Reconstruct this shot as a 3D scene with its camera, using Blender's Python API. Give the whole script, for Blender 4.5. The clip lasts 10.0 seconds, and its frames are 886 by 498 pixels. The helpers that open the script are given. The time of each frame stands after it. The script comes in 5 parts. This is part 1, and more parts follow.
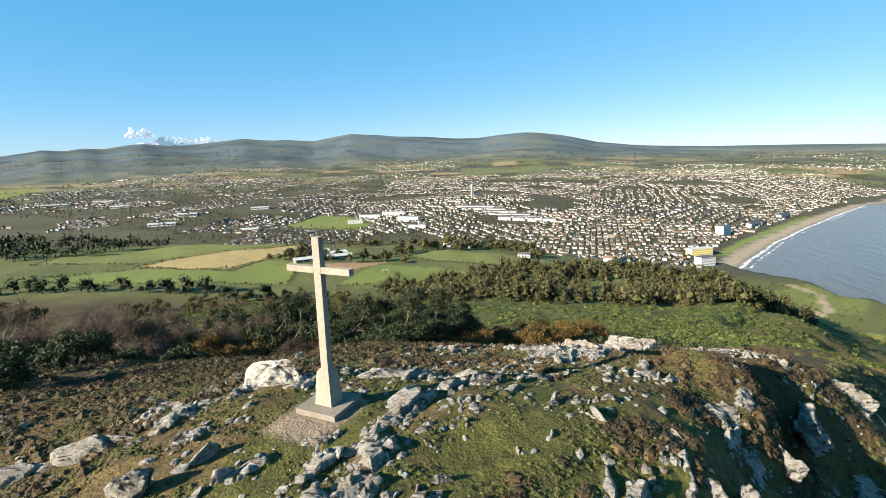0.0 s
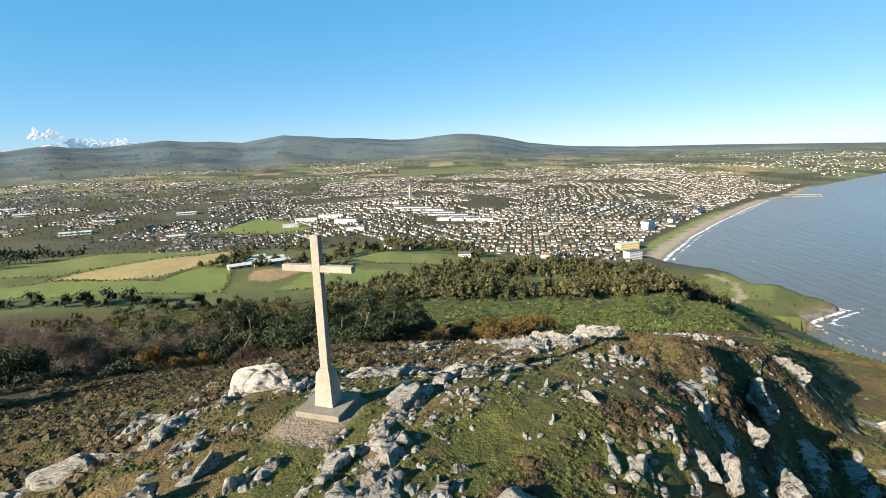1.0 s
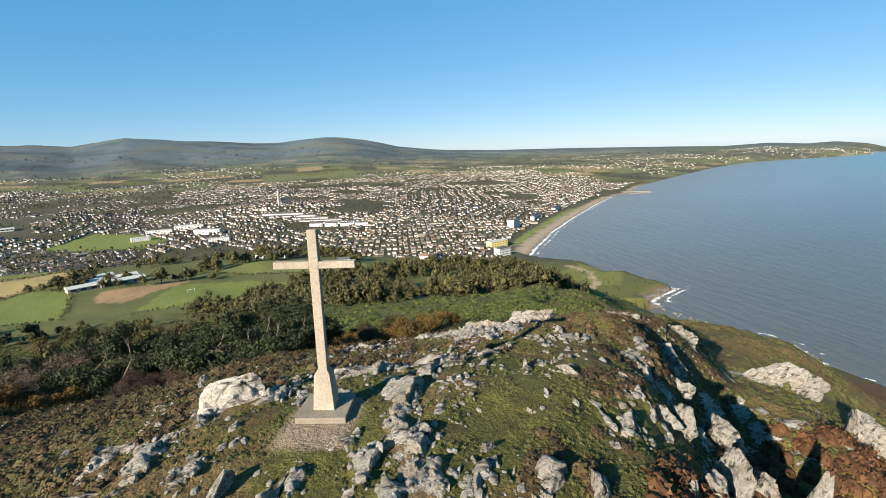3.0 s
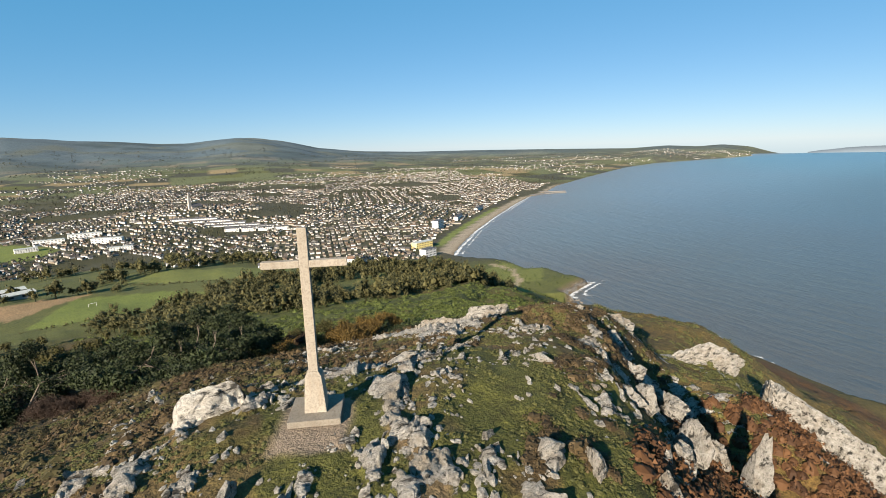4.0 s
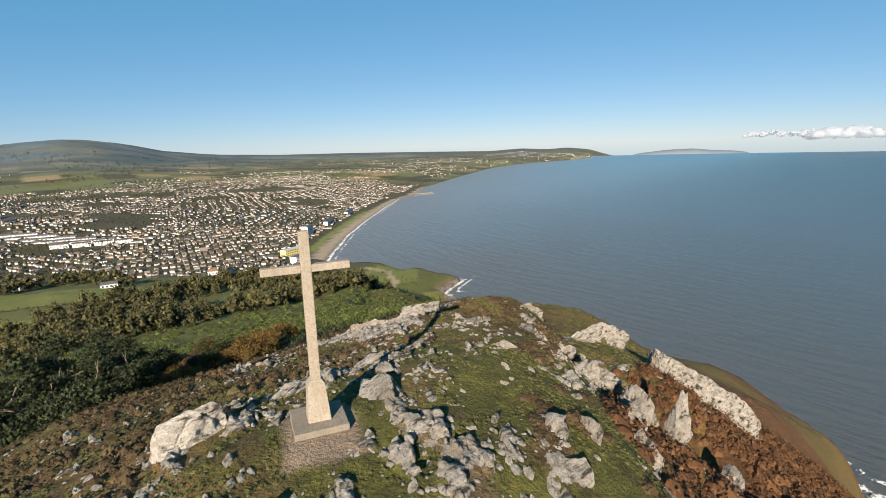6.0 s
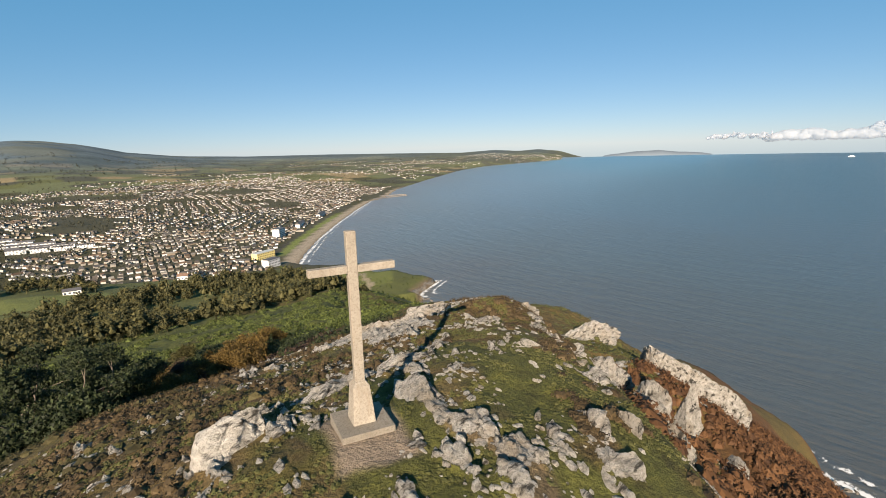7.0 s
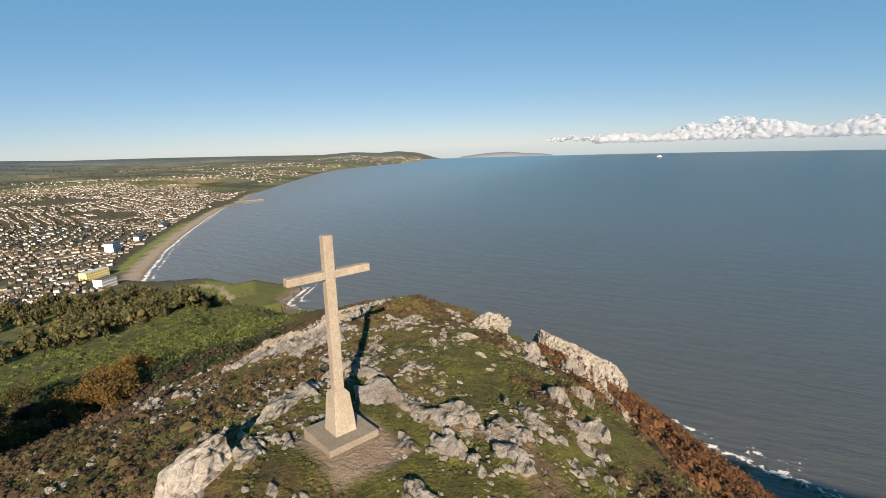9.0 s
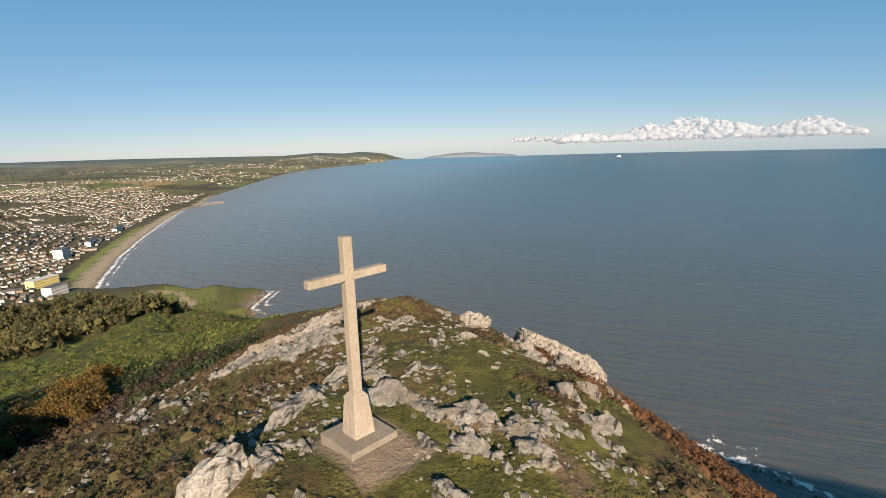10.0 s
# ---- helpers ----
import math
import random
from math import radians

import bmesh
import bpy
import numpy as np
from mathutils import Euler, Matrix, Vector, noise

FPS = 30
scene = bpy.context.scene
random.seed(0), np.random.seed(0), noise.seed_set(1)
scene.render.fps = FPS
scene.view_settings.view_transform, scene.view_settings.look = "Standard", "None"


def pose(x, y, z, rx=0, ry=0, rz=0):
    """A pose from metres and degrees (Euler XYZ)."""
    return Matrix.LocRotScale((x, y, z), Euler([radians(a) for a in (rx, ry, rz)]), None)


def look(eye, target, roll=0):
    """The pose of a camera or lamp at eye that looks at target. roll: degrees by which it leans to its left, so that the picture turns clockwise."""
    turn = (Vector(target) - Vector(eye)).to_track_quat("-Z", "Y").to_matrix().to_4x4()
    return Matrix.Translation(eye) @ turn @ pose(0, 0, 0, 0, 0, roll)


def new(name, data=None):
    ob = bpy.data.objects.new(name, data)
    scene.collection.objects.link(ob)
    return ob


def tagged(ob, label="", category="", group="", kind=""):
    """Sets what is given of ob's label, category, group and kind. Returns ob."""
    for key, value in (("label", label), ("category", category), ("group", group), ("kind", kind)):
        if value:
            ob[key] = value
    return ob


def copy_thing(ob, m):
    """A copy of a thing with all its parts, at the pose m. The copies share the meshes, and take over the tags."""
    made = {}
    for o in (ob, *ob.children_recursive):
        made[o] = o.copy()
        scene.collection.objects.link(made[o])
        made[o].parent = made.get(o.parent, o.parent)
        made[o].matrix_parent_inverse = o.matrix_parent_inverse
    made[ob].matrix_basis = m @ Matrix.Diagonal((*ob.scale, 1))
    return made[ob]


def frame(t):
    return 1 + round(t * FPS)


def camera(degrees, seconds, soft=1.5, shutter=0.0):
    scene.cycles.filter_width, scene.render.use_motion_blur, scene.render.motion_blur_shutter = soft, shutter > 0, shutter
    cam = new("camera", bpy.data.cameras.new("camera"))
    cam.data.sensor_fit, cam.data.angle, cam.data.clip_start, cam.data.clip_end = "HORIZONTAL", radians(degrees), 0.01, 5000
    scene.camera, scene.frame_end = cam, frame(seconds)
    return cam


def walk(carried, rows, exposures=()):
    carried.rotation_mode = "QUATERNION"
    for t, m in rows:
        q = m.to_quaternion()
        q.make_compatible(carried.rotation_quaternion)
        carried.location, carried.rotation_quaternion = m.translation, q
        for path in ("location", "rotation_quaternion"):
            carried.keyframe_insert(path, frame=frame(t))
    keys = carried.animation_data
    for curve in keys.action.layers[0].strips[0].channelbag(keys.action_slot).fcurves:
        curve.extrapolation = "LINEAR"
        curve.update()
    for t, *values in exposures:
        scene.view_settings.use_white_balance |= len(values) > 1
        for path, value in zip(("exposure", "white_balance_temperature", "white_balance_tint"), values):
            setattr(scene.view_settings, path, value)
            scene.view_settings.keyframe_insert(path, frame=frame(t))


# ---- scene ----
cam = camera(83.7, 10.0, 0.9)
# t, x, y, z, yaw, pitch, roll; the foot of the cross is the origin
ROWS = [
    (0.0, 7.23, -19.09, 10.84, 5.99, -11.39, 1.43),
    (0.5, 5.97, -19.37, 10.76, 2.37, -11.42, 1.54),
    (1.0, 4.75, -19.51, 10.70, -1.27, -11.45, 1.66),
    (1.5, 3.40, -19.65, 10.61, -4.78, -11.48, 1.65),
    (2.0, 2.13, -19.62, 10.51, -8.32, -11.48, 1.66),
    (2.5, 0.97, -19.45, 10.43, -11.94, -11.46, 1.77),
    (4.0, -2.80, -18.59, 10.22, -24.95, -11.55, 1.63),
    (4.5, -4.02, -18.24, 10.23, -29.02, -11.60, 1.59),
    (5.0, -5.14, -17.70, 10.18, -32.26, -11.59, 1.55),
    (5.5, -6.23, -17.15, 10.20, -36.06, -11.59, 1.54),
    (6.0, -7.31, -16.57, 10.28, -40.10, -11.65, 1.61),
    (7.5, -10.21, -13.92, 10.25, -45.10, -11.55, 1.53),
    (8.0, -11.02, -13.26, 10.33, -49.26, -11.64, 1.50),
    (8.5, -11.60, -12.67, 10.36, -55.25, -11.70, 1.55),
    (9.0, -12.09, -11.97, 10.35, -59.12, -11.78, 1.67),
    (9.5, -12.58, -11.21, 10.36, -60.96, -11.79, 1.69),
    (10.0, -13.03, -10.40, 10.39, -63.15, -11.85, 1.76),
]
walk(cam, [(t, pose(x, y, z, 90 + pitch, roll, yaw)) for t, x, y, z, yaw, pitch, roll in ROWS],
     [(0.0, 2.06, 6600, 11), (2.5, 1.84, 6650, 12), (5.0, 1.60, 6850, 15), (7.5, 1.52, 7200, 18), (10.0, 1.50, 7550, 20)])

# ---- sun and sky ----
SUN_AZ, SUN_EL = 233.0, 22.5
world = bpy.data.worlds.new("sky")
scene.world = world
world.use_nodes = True
wn = world.node_tree.nodes
sky = wn.new("ShaderNodeTexSky")
sky.sky_type, sky.sun_disc = "NISHITA", False
sky.sun_elevation, sky.sun_rotation = radians(SUN_EL), radians(SUN_AZ)
sky.altitude, sky.air_density, sky.dust_density, sky.ozone_density = 200, 0.75, 0.05, 1.2
wn["Background"].inputs["Strength"].default_value = 0.041
tint = wn.new("ShaderNodeMix")
tint.data_type, tint.blend_type = "RGBA", "MULTIPLY"
tint.inputs[0].default_value, tint.inputs[7].default_value = 1.0, (0.46, 0.42, 0.42, 1)
world.node_tree.links.new(sky.outputs["Color"], tint.inputs[6])
haze = wn.new("ShaderNodeMix")
haze.data_type, haze.blend_type = "RGBA", "ADD"
haze.inputs[0].default_value, haze.inputs[7].default_value = 1.0, (0.03, 1.76, 3.40, 1)
world.node_tree.links.new(tint.outputs[2], haze.inputs[6])
world.node_tree.links.new(haze.outputs[2], wn["Background"].inputs["Color"])
lamp = bpy.data.lights.new("sun", "SUN")
lamp.energy, lamp.angle, lamp.color = 5.0, radians(0.53), (1.0, 0.893, 0.725)
sun_way = Vector((math.sin(radians(SUN_AZ)) * math.cos(radians(SUN_EL)), math.cos(radians(SUN_AZ)) * math.cos(radians(SUN_EL)), math.sin(radians(SUN_EL))))
new("sun", lamp).matrix_world = look(sun_way * 100, (0, 0, 0))
# ---- the lie of the land (metres; the sea lies SEA below the foot of the cross) ----
SEA, EYE_Z, FLAT, REACH = -202.0, 10.5, 1500.0, 3400.0


def hash2(ix, iy, seed):
    h = (ix.astype(np.int64) * 374761393 + iy.astype(np.int64) * 668265263 + seed * 974711 + 12345) & 0xFFFFFFFF
    h = ((h ^ (h >> 13)) * 1274126177) & 0xFFFFFFFF
    h = ((h ^ (h >> 16)) * 2246822519) & 0xFFFFFFFF
    return ((h ^ (h >> 15)) & 0xFFFF) / 65535.0


def vnoise(x, y, seed=0):
    ix, iy = np.floor(x), np.floor(y)
    fx, fy = x - ix, y - iy
    fx, fy = fx * fx * (3 - 2 * fx), fy * fy * (3 - 2 * fy)
    a, b = hash2(ix, iy, seed), hash2(ix + 1, iy, seed)
    c, d = hash2(ix, iy + 1, seed), hash2(ix + 1, iy + 1, seed)
    return (a + (b - a) * fx) * (1 - fy) + (c + (d - c) * fx) * fy


def fbm(x, y, octaves=4, seed=0, gain=0.5):
    total, amp, norm = 0.0, 1.0, 0.0
    for k in range(octaves):
        total = total + amp * vnoise(x * 2 ** k + 17.3 * k, y * 2 ** k - 9.1 * k, seed + k)
        norm += amp
        amp *= gain
    return total / norm


def step(a, b, v):
    u = np.clip((v - a) / (b - a), 0, 1)
    return u * u * (3 - 2 * u)


def line(v, knots):
    return np.interp(v, [k[0] for k in knots], [k[1] for k in knots])


NORTH = ((-300, -14), (-120, -9), (-30, -3.5), (-14, -0.9), (-6, 0.0), (0, 0), (4, -0.7), (8, -1.9), (14, -3.7), (23, -6.6),
         (43, -15.5), (52, -18.6), (75, -26.5), (100, -34.5), (140, -46), (200, -60), (270, -80), (320, -88), (370, -91), (480, -99), (560, -105), (650, -114), (740, -150), (860, -190), (1100, -260))
CREST = ((-60, -32), (-17, -8), (-10, -1.5), (-7, 1), (-3, 4), (0, 6), (16, 21), (31, 34), (52, 46), (100, 58), (140, 66), (200, 106), (300, 172), (500, 215), (700, 330))
EAST = ((0, 0), (5, -0.5), (9, -1.6), (13, -4.8), (17, -8.0), (24, -9.8), (36, -16), (45, -21), (100, -46), (200, -98), (300, -155), (400, -225), (600, -330))
WEST = ((-400, -10), (-200, -7), (-60, -2.8), (-25, -2.5), (-12, -1.3), (-7, -0.3), (-4, 0))
COAST = ((-900, 180), (-400, 250), (-114, 307), (-63, 330), (32, 355), (105, 373), (190, 425), (340, 470), (480, 436), (523, 436), (560, 512), (584, 500),
         (632, 500), (650, 470), (724, 474), (770, 432), (800, 414), (838, 408), (937, 479), (1072, 586), (1264, 756), (1493, 972), (1725, 1205),
         (1783, 1318), (2101, 1640), (2574, 2285), (3270, 3287), (3712, 4134), (4383, 7863), (7000, 12500), (14000, 26000))
BRINK = ((-12, 21), (-5, 21.6), (0, 22.2), (6, 22.4), (10, 21.8), (14, 20.5), (20, 18))
SKYLINE = ((-75, 0.3), (-49, 0.15), (-47, 0.36), (-44.6, 0.78), (-43, 0.66), (-41.6, 0.88), (-40, 0.80), (-38, 1.15), (-36.8, 1.25), (-35, 1.05), (-32.9, 1.02), (-30.5, 1.25), (-27.5, 1.55),
           (-25.3, 1.38), (-23.5, 1.34), (-20.5, 1.15), (-18.5, 1.45), (-16.2, 1.84), (-13.5, 1.70), (-11, 1.50), (-8, 1.42), (-4.5, 1.15), (-2, 1.15), (0.5, 1.42), (3.0, 1.62), (5.4, 1.46), (8, 1.08), (11, 0.4), (16.3, -0.2),
           (22, -0.5), (30, -0.55), (39.5, -0.75), (45.5, -0.9), (49, -0.6), (52, -0.85), (54, -0.65), (56.6, -1.05), (59, -1.5), (180, -1.5))


def inland(x, y):
    """Metres from the shore, about, measured across; below nought at sea."""
    return line(y, COAST) - x


def rocky(x, y):
    """How far the bare rock breaks through the turf of the hilltop, 0 to 1, and its ribs, which run with the strike."""
    a = math.radians(75)
    u, v = x * math.cos(a) + y * math.sin(a), -x * math.sin(a) + y * math.cos(a)
    rib = fbm(u * 0.5, v * 1.0, 4, 31)
    patch = fbm(x * 0.16 + 3.1, y * 0.16, 3, 41)
    turf = 0.9 * step(2.5, 5.5, y - 0.1 * x) * step(5, -1, x) + 0.7 * np.exp(-((x - 8.5) / 4) ** 2 - ((y + 1) / 4.5) ** 2) + 0.75 * np.exp(-((x - 7.2) / 2.6) ** 2 - ((y + 5) / 4) ** 2) + 0.5 * np.exp(-((x + 1.5) / 2.2) ** 2 - ((y + 5) / 3) ** 2)
    return np.clip((rib - 0.5) * 3.2 + (patch - 0.5) * 3.0 - turf, -1, 1), u, v


def height(x, y):
    r, az = np.hypot(x, y), np.degrees(np.arctan2(x, y))
    u = x - line(y, CREST)
    steep = (1 + 0.30 * step(45, 5, y) * step(38, 95, u)) * (1 - 0.42 * step(18, 40, y) * step(260, 140, y) * step(62, 30, u))
    hill = line(y + step(380, 520, y) * np.clip(x + 40, 0, 300) * 0.7, NORTH) + line(u, EAST) * steep * (1 - 0.26 * step(35, 110, y) * step(330, 240, y)) + line(x, WEST) * (1 - 0.6 * step(200, 500, y))
    hill = hill - 3.0 * np.exp(-((x - 27) / 6.5) ** 2 - ((y + 5) / 8) ** 2) - 2.0 * np.exp(-((x - 22) / 4) ** 2 - ((y - 4) / 6) ** 2)
    # the wooded hollow north of the top
    hill = hill - 1.6 * step(25, 32, y + 2 * (fbm(x / 8, y / 8, 2, 17) - 0.5)) * step(130, 85, y) * step(24, 8, x)
    # the brink: a broken edge with a hollow below it
    d = x - line(y, BRINK) + 1.6 * (fbm(x / 3, y / 3, 2, 13) - 0.5)
    reach = step(-11, -4, y) * step(14.5, 10.5, y)
    hill = hill + reach * (1.5 * np.exp(-((d + 1.2) / 2.0) ** 2) - 3.4 * step(-0.3, 1.3, d) * step(15, 5, d))
    hill = hill - 3.0 * np.exp(-((x - 48) / 9) ** 2 - ((y + 8) / 9) ** 2)
    hill = hill + 0.7 * np.exp(-((x - 17) / 5) ** 2 - ((y - 13) / 4) ** 2)
    hill = hill + 7 * (fbm(x / 90, y / 90, 3, 5) - 0.5) * step(60, 250, r) + 1.6 * (fbm(x / 22, y / 22, 3, 9) - 0.5) * step(25, 80, r)
    hill = hill - 11.0 * np.exp(-((x - 215) / 75) ** 2 - ((y - 345) / 85) ** 2)
    c = inland(x, y)
    plain = SEA + np.clip(c * 0.06, -6, 5) + np.clip((c - 60) * 0.012, 0, 22) + 10 * (fbm(x / 400, y / 400, 3, 15) - 0.5) * step(100, 500, c)
    plain = plain + 30 * np.exp(-((x + 60) / 260) ** 2 - ((y - 1720) / 230) ** 2)
    plain = np.where(y < 840, SEA + np.clip(c * 0.7, -6, 13) + np.clip(c * 0.05, 0, 14), plain)
    plain = np.where(y < 500, -400, plain)
    k = 6.0
    land = k * np.logaddexp(hill / k, plain / k)
    top = EYE_Z + 9500 * np.tan(np.radians(line(az, SKYLINE)))
    far = step(2300, 9300, r) ** 1.25
    rough = (150 * (fbm(x / 1700, y / 1700, 5, 21, 0.55) - 0.5) - 70 * np.abs(fbm(x / 900, y / 900, 3, 24) - 0.5)) * step(2500, 4800, r) * step(9500, 8200, r)
    land = land + (top - land + rough) * far * step(0, 1, c / (600 + 1900 * step(44, 55, az))) * (r > 2300) + rough * 0.6 * step(100, 900, c) * (1 - far)
    land = land - (land - SEA + 170) * step(56, 60, az) * step(5000, 7600, r)
    shore = np.where(y < 842, SEA + 1.25 * c + 3.0 * np.clip(c, 0, 4) * fbm(x / 9, y / 9, 3, 77), land)
    land = np.minimum(land, shore)
    return np.where(c < 0, np.minimum(SEA - 0.4 + np.maximum(c, -20) * 0.2 - 260 * step(6600, 8300, r), land), land)


def surface(x, y):
    """The ground with the small forms of the hilltop on it, and the mask of bare rock."""
    z = height(x, y)
    r = np.hypot(x, y)
    near = step(95, 45, r)
    rock, u, v = rocky(x, y)
    pad = step(1.3, 3.2, np.hypot(x, y))
    bare = step(0.46, 1.05, rock + 0.40 * np.exp(-((x + 7) / 7) ** 2 - ((y + 3) / 4.5) ** 2) + 0.35 * np.exp(-((x - 15) / 9) ** 2 - ((y - 12) / 7) ** 2) - 0.5 * step(-9, -22, x) - 0.55 * step(16, 24, y))
    bare = bare * near * pad * step(0.0, 0.4, 1.0 - step(40, 60, r))
    crag = np.abs(fbm(u * 0.9, v * 2.6, 3, 51) - 0.5) * 2
    z = z + bare * pad * (0.10 + 0.22 * np.clip(rock, 0, 1) * (1 - crag) + 0.34 * (fbm(u * 1.1, v * 2.6, 4, 61, 0.65) - 0.45))
    z = z + near * pad * (0.5 * (fbm(x / 3.2, y / 3.2, 3, 71) - 0.5) + 0.12 * (fbm(x * 1.4, y * 1.4, 3, 81) - 0.5))
    return z, bare


def fold(x, y, z):
    """Brings what lies far off nearer along its line of sight, smaller in proportion, so that it stays within reach."""
    r = np.maximum(np.hypot(x, y), 1e-6)
    f = np.where(r < FLAT, r, FLAT + REACH * (1 - np.exp(-(np.maximum(r, FLAT) - FLAT) / REACH)))
    s = f / r
    return x * s, y * s, EYE_Z + (z - EYE_Z) * s, s


# ---- materials ----
class Shader:
    """A node material in the making."""

    def __init__(self, name, rough=0.9, metal=0.0):
        self.m = bpy.data.materials.new(name)
        self.m.use_nodes = True
        self.t = self.m.node_tree
        self.b = self.t.nodes["Principled BSDF"]
        self.b.inputs["Roughness"].default_value, self.b.inputs["Metallic"].default_value = rough, metal
        self.b.inputs["Specular IOR Level"].default_value = 0.25
        self.where = self.add("ShaderNodeNewGeometry").outputs["Position"]

    def add(self, kind, **values):
        n = self.t.nodes.new(kind)
        for k, v in values.items():
            self.put(n.inputs[k.replace("_", " ")], v)
        return n

    def put(self, socket, v):
        if isinstance(v, bpy.types.NodeSocket):
            self.t.links.new(v, socket)
        else:
            socket.default_value = (*v, 1.0) if isinstance(v, tuple) and len(v) == 3 and socket.type == "RGBA" else v

    def noise(self, scale, detail=4.0, rough=0.6, stretch=None, twist=0.0):
        at = self.where
        if stretch:
            mp = self.add("ShaderNodeMapping", Vector=at, Rotation=(0, 0, twist), Scale=stretch)
            at = mp.outputs["Vector"]
        return self.add("ShaderNodeTexNoise", Vector=at, Scale=scale, Detail=detail, Roughness=rough).outputs["Fac"]

    def cells(self, scale, feature="F1"):
        n = self.add("ShaderNodeTexVoronoi", Vector=self.where, Scale=scale)
        n.feature = feature
        return n.outputs["Distance"]

    def ramp(self, fac, *stops):
        n = self.add("ShaderNodeValToRGB", Fac=fac)
        e = n.color_ramp.elements
        while len(e) < len(stops):
            e.new(0.5)
        for k, (p, c) in zip(e, stops):
            k.position = p
            k.color = (*c, 1) if isinstance(c, tuple) else (c, c, c, 1)
        return n.outputs["Color"]

    def mix(self, fac, a, b, blend="MIX"):
        n = self.add("ShaderNodeMix")
        n.data_type, n.blend_type = "RGBA", blend
        self.put(n.inputs[0], fac)
        self.put(n.inputs[6], a)
        self.put(n.inputs[7], b)
        return n.outputs[2]

    def maths(self, op, a, b=0.0, clamp=False):
        n = self.add("ShaderNodeMath")
        n.operation, n.use_clamp = op, clamp
        self.put(n.inputs[0], a)
        self.put(n.inputs[1], b)
        return n.outputs[0]

    def attr(self, name, out="Fac"):
        n = self.add("ShaderNodeAttribute")
        n.attribute_name = name
        return n.outputs[out]

    def island(self):
        return self.add("ShaderNodeNewGeometry").outputs["Random Per Island"]

    def chance(self):
        return self.add("ShaderNodeObjectInfo").outputs["Random"]

    def colour(self, c):
        self.put(self.b.inputs["Base Color"], c)
        return self

    def bump(self, h, strength=0.5, dist=0.05):
        n = self.add("ShaderNodeBump", Height=h, Strength=strength, Distance=dist)
        self.t.links.new(n.outputs["Normal"], self.b.inputs["Normal"])
        return self

    def rough(self, v):
        self.put(self.b.inputs["Roughness"], v)
        return self


def rock_colours(s, pale=1.0):
    """Pale quartzite: grey-white, stained buff, split by dark joints, spotted with lichen."""
    grain = s.noise(1.9, 8, 0.75, (0.9, 1.6, 1.5), 0.26)
    fine = s.noise(11.0, 6, 0.75)
    stain = s.noise(0.5, 5, 0.65)
    split = s.noise(1.7, 7, 0.68, (0.45, 2.1, 1.5), 0.26)
    p = pale * 0.67
    c = s.ramp(grain, (0.28, (0.12 * p, 0.108 * p, 0.090 * p)), (0.39, (0.33 * p, 0.308 * p, 0.265 * p)), (0.50, (0.52 * p, 0.492 * p, 0.440 * p)), (0.66, (0.66 * p, 0.635 * p, 0.585 * p)))
    c = s.mix(s.ramp(stain, (0.50, 0.0), (0.70, 0.42 / p)), c, (0.22, 0.17, 0.11))
    c = s.mix(s.ramp(fine, (0.33, 0.7), (0.45, 0.0)), c, (0.060, 0.052, 0.040))
    c = s.mix(s.ramp(split, (0.39, 0.92), (0.46, 0.0)), c, (0.030, 0.027, 0.021))
    h = s.maths("ADD", s.maths("MULTIPLY", grain, 2.2), s.maths("MULTIPLY", fine, 0.7))
    return c, s.maths("ADD", h, s.maths("MULTIPLY", s.ramp(split, (0.34, 0.0), (0.46, 1.0)), 0.8))


def make_rock(name, pale=1.0):
    s = Shader(name, 0.88)
    c, h = rock_colours(s, pale)
    return s.colour(c).bump(h, 1.0, 0.26).m


def make_ground():
    s = Shader("hill_ground", 0.95)
    cover = s.attr("cover", "Color")
    big, mid, small = s.noise(0.09, 4), s.noise(0.9, 5, 0.65), s.noise(6.0, 4, 0.7)
    c = s.mix(0.85, cover, s.ramp(mid, (0.30, (0.38, 0.36, 0.32)), (0.5, (0.95, 0.95, 0.92)), (0.72, (1.5, 1.42, 1.25))), "MULTIPLY")
    c = s.mix(0.7, c, s.ramp(small, (0.34, (0.35, 0.33, 0.30)), (0.52, (1.0, 1.0, 1.0)), (0.68, (1.5, 1.42, 1.25))), "MULTIPLY")
    c = s.mix(0.5, c, s.ramp(big, (0.3, (0.75, 0.8, 0.7)), (0.7, (1.2, 1.12, 1.0))), "MULTIPLY")
    c = s.mix(s.maths("MULTIPLY", s.attr("worn"), 0.8), c, s.mix(0.8, cover, s.ramp(small, (0.3, (0.86, 0.85, 0.84)), (0.7, (1.12, 1.1, 1.08))), "MULTIPLY"))
    rc, rh = rock_colours(s)
    edge = s.maths("ADD", s.attr("bare"), s.maths("MULTIPLY", s.maths("SUBTRACT", s.noise(2.2, 6, 0.75, (0.7, 1.8, 1.8), 0.26), 0.5), 1.5))
    m = s.ramp(edge, (0.47, 0.0), (0.56, 1.0))
    h = s.maths("ADD", s.maths("MULTIPLY", mid, 1.2), s.maths("MULTIPLY", small, 0.8))
    h = s.maths("ADD", h, s.maths("MULTIPLY", m, rh))
    return s.colour(s.mix(m, c, rc)).bump(h, 1.0, 0.22).m


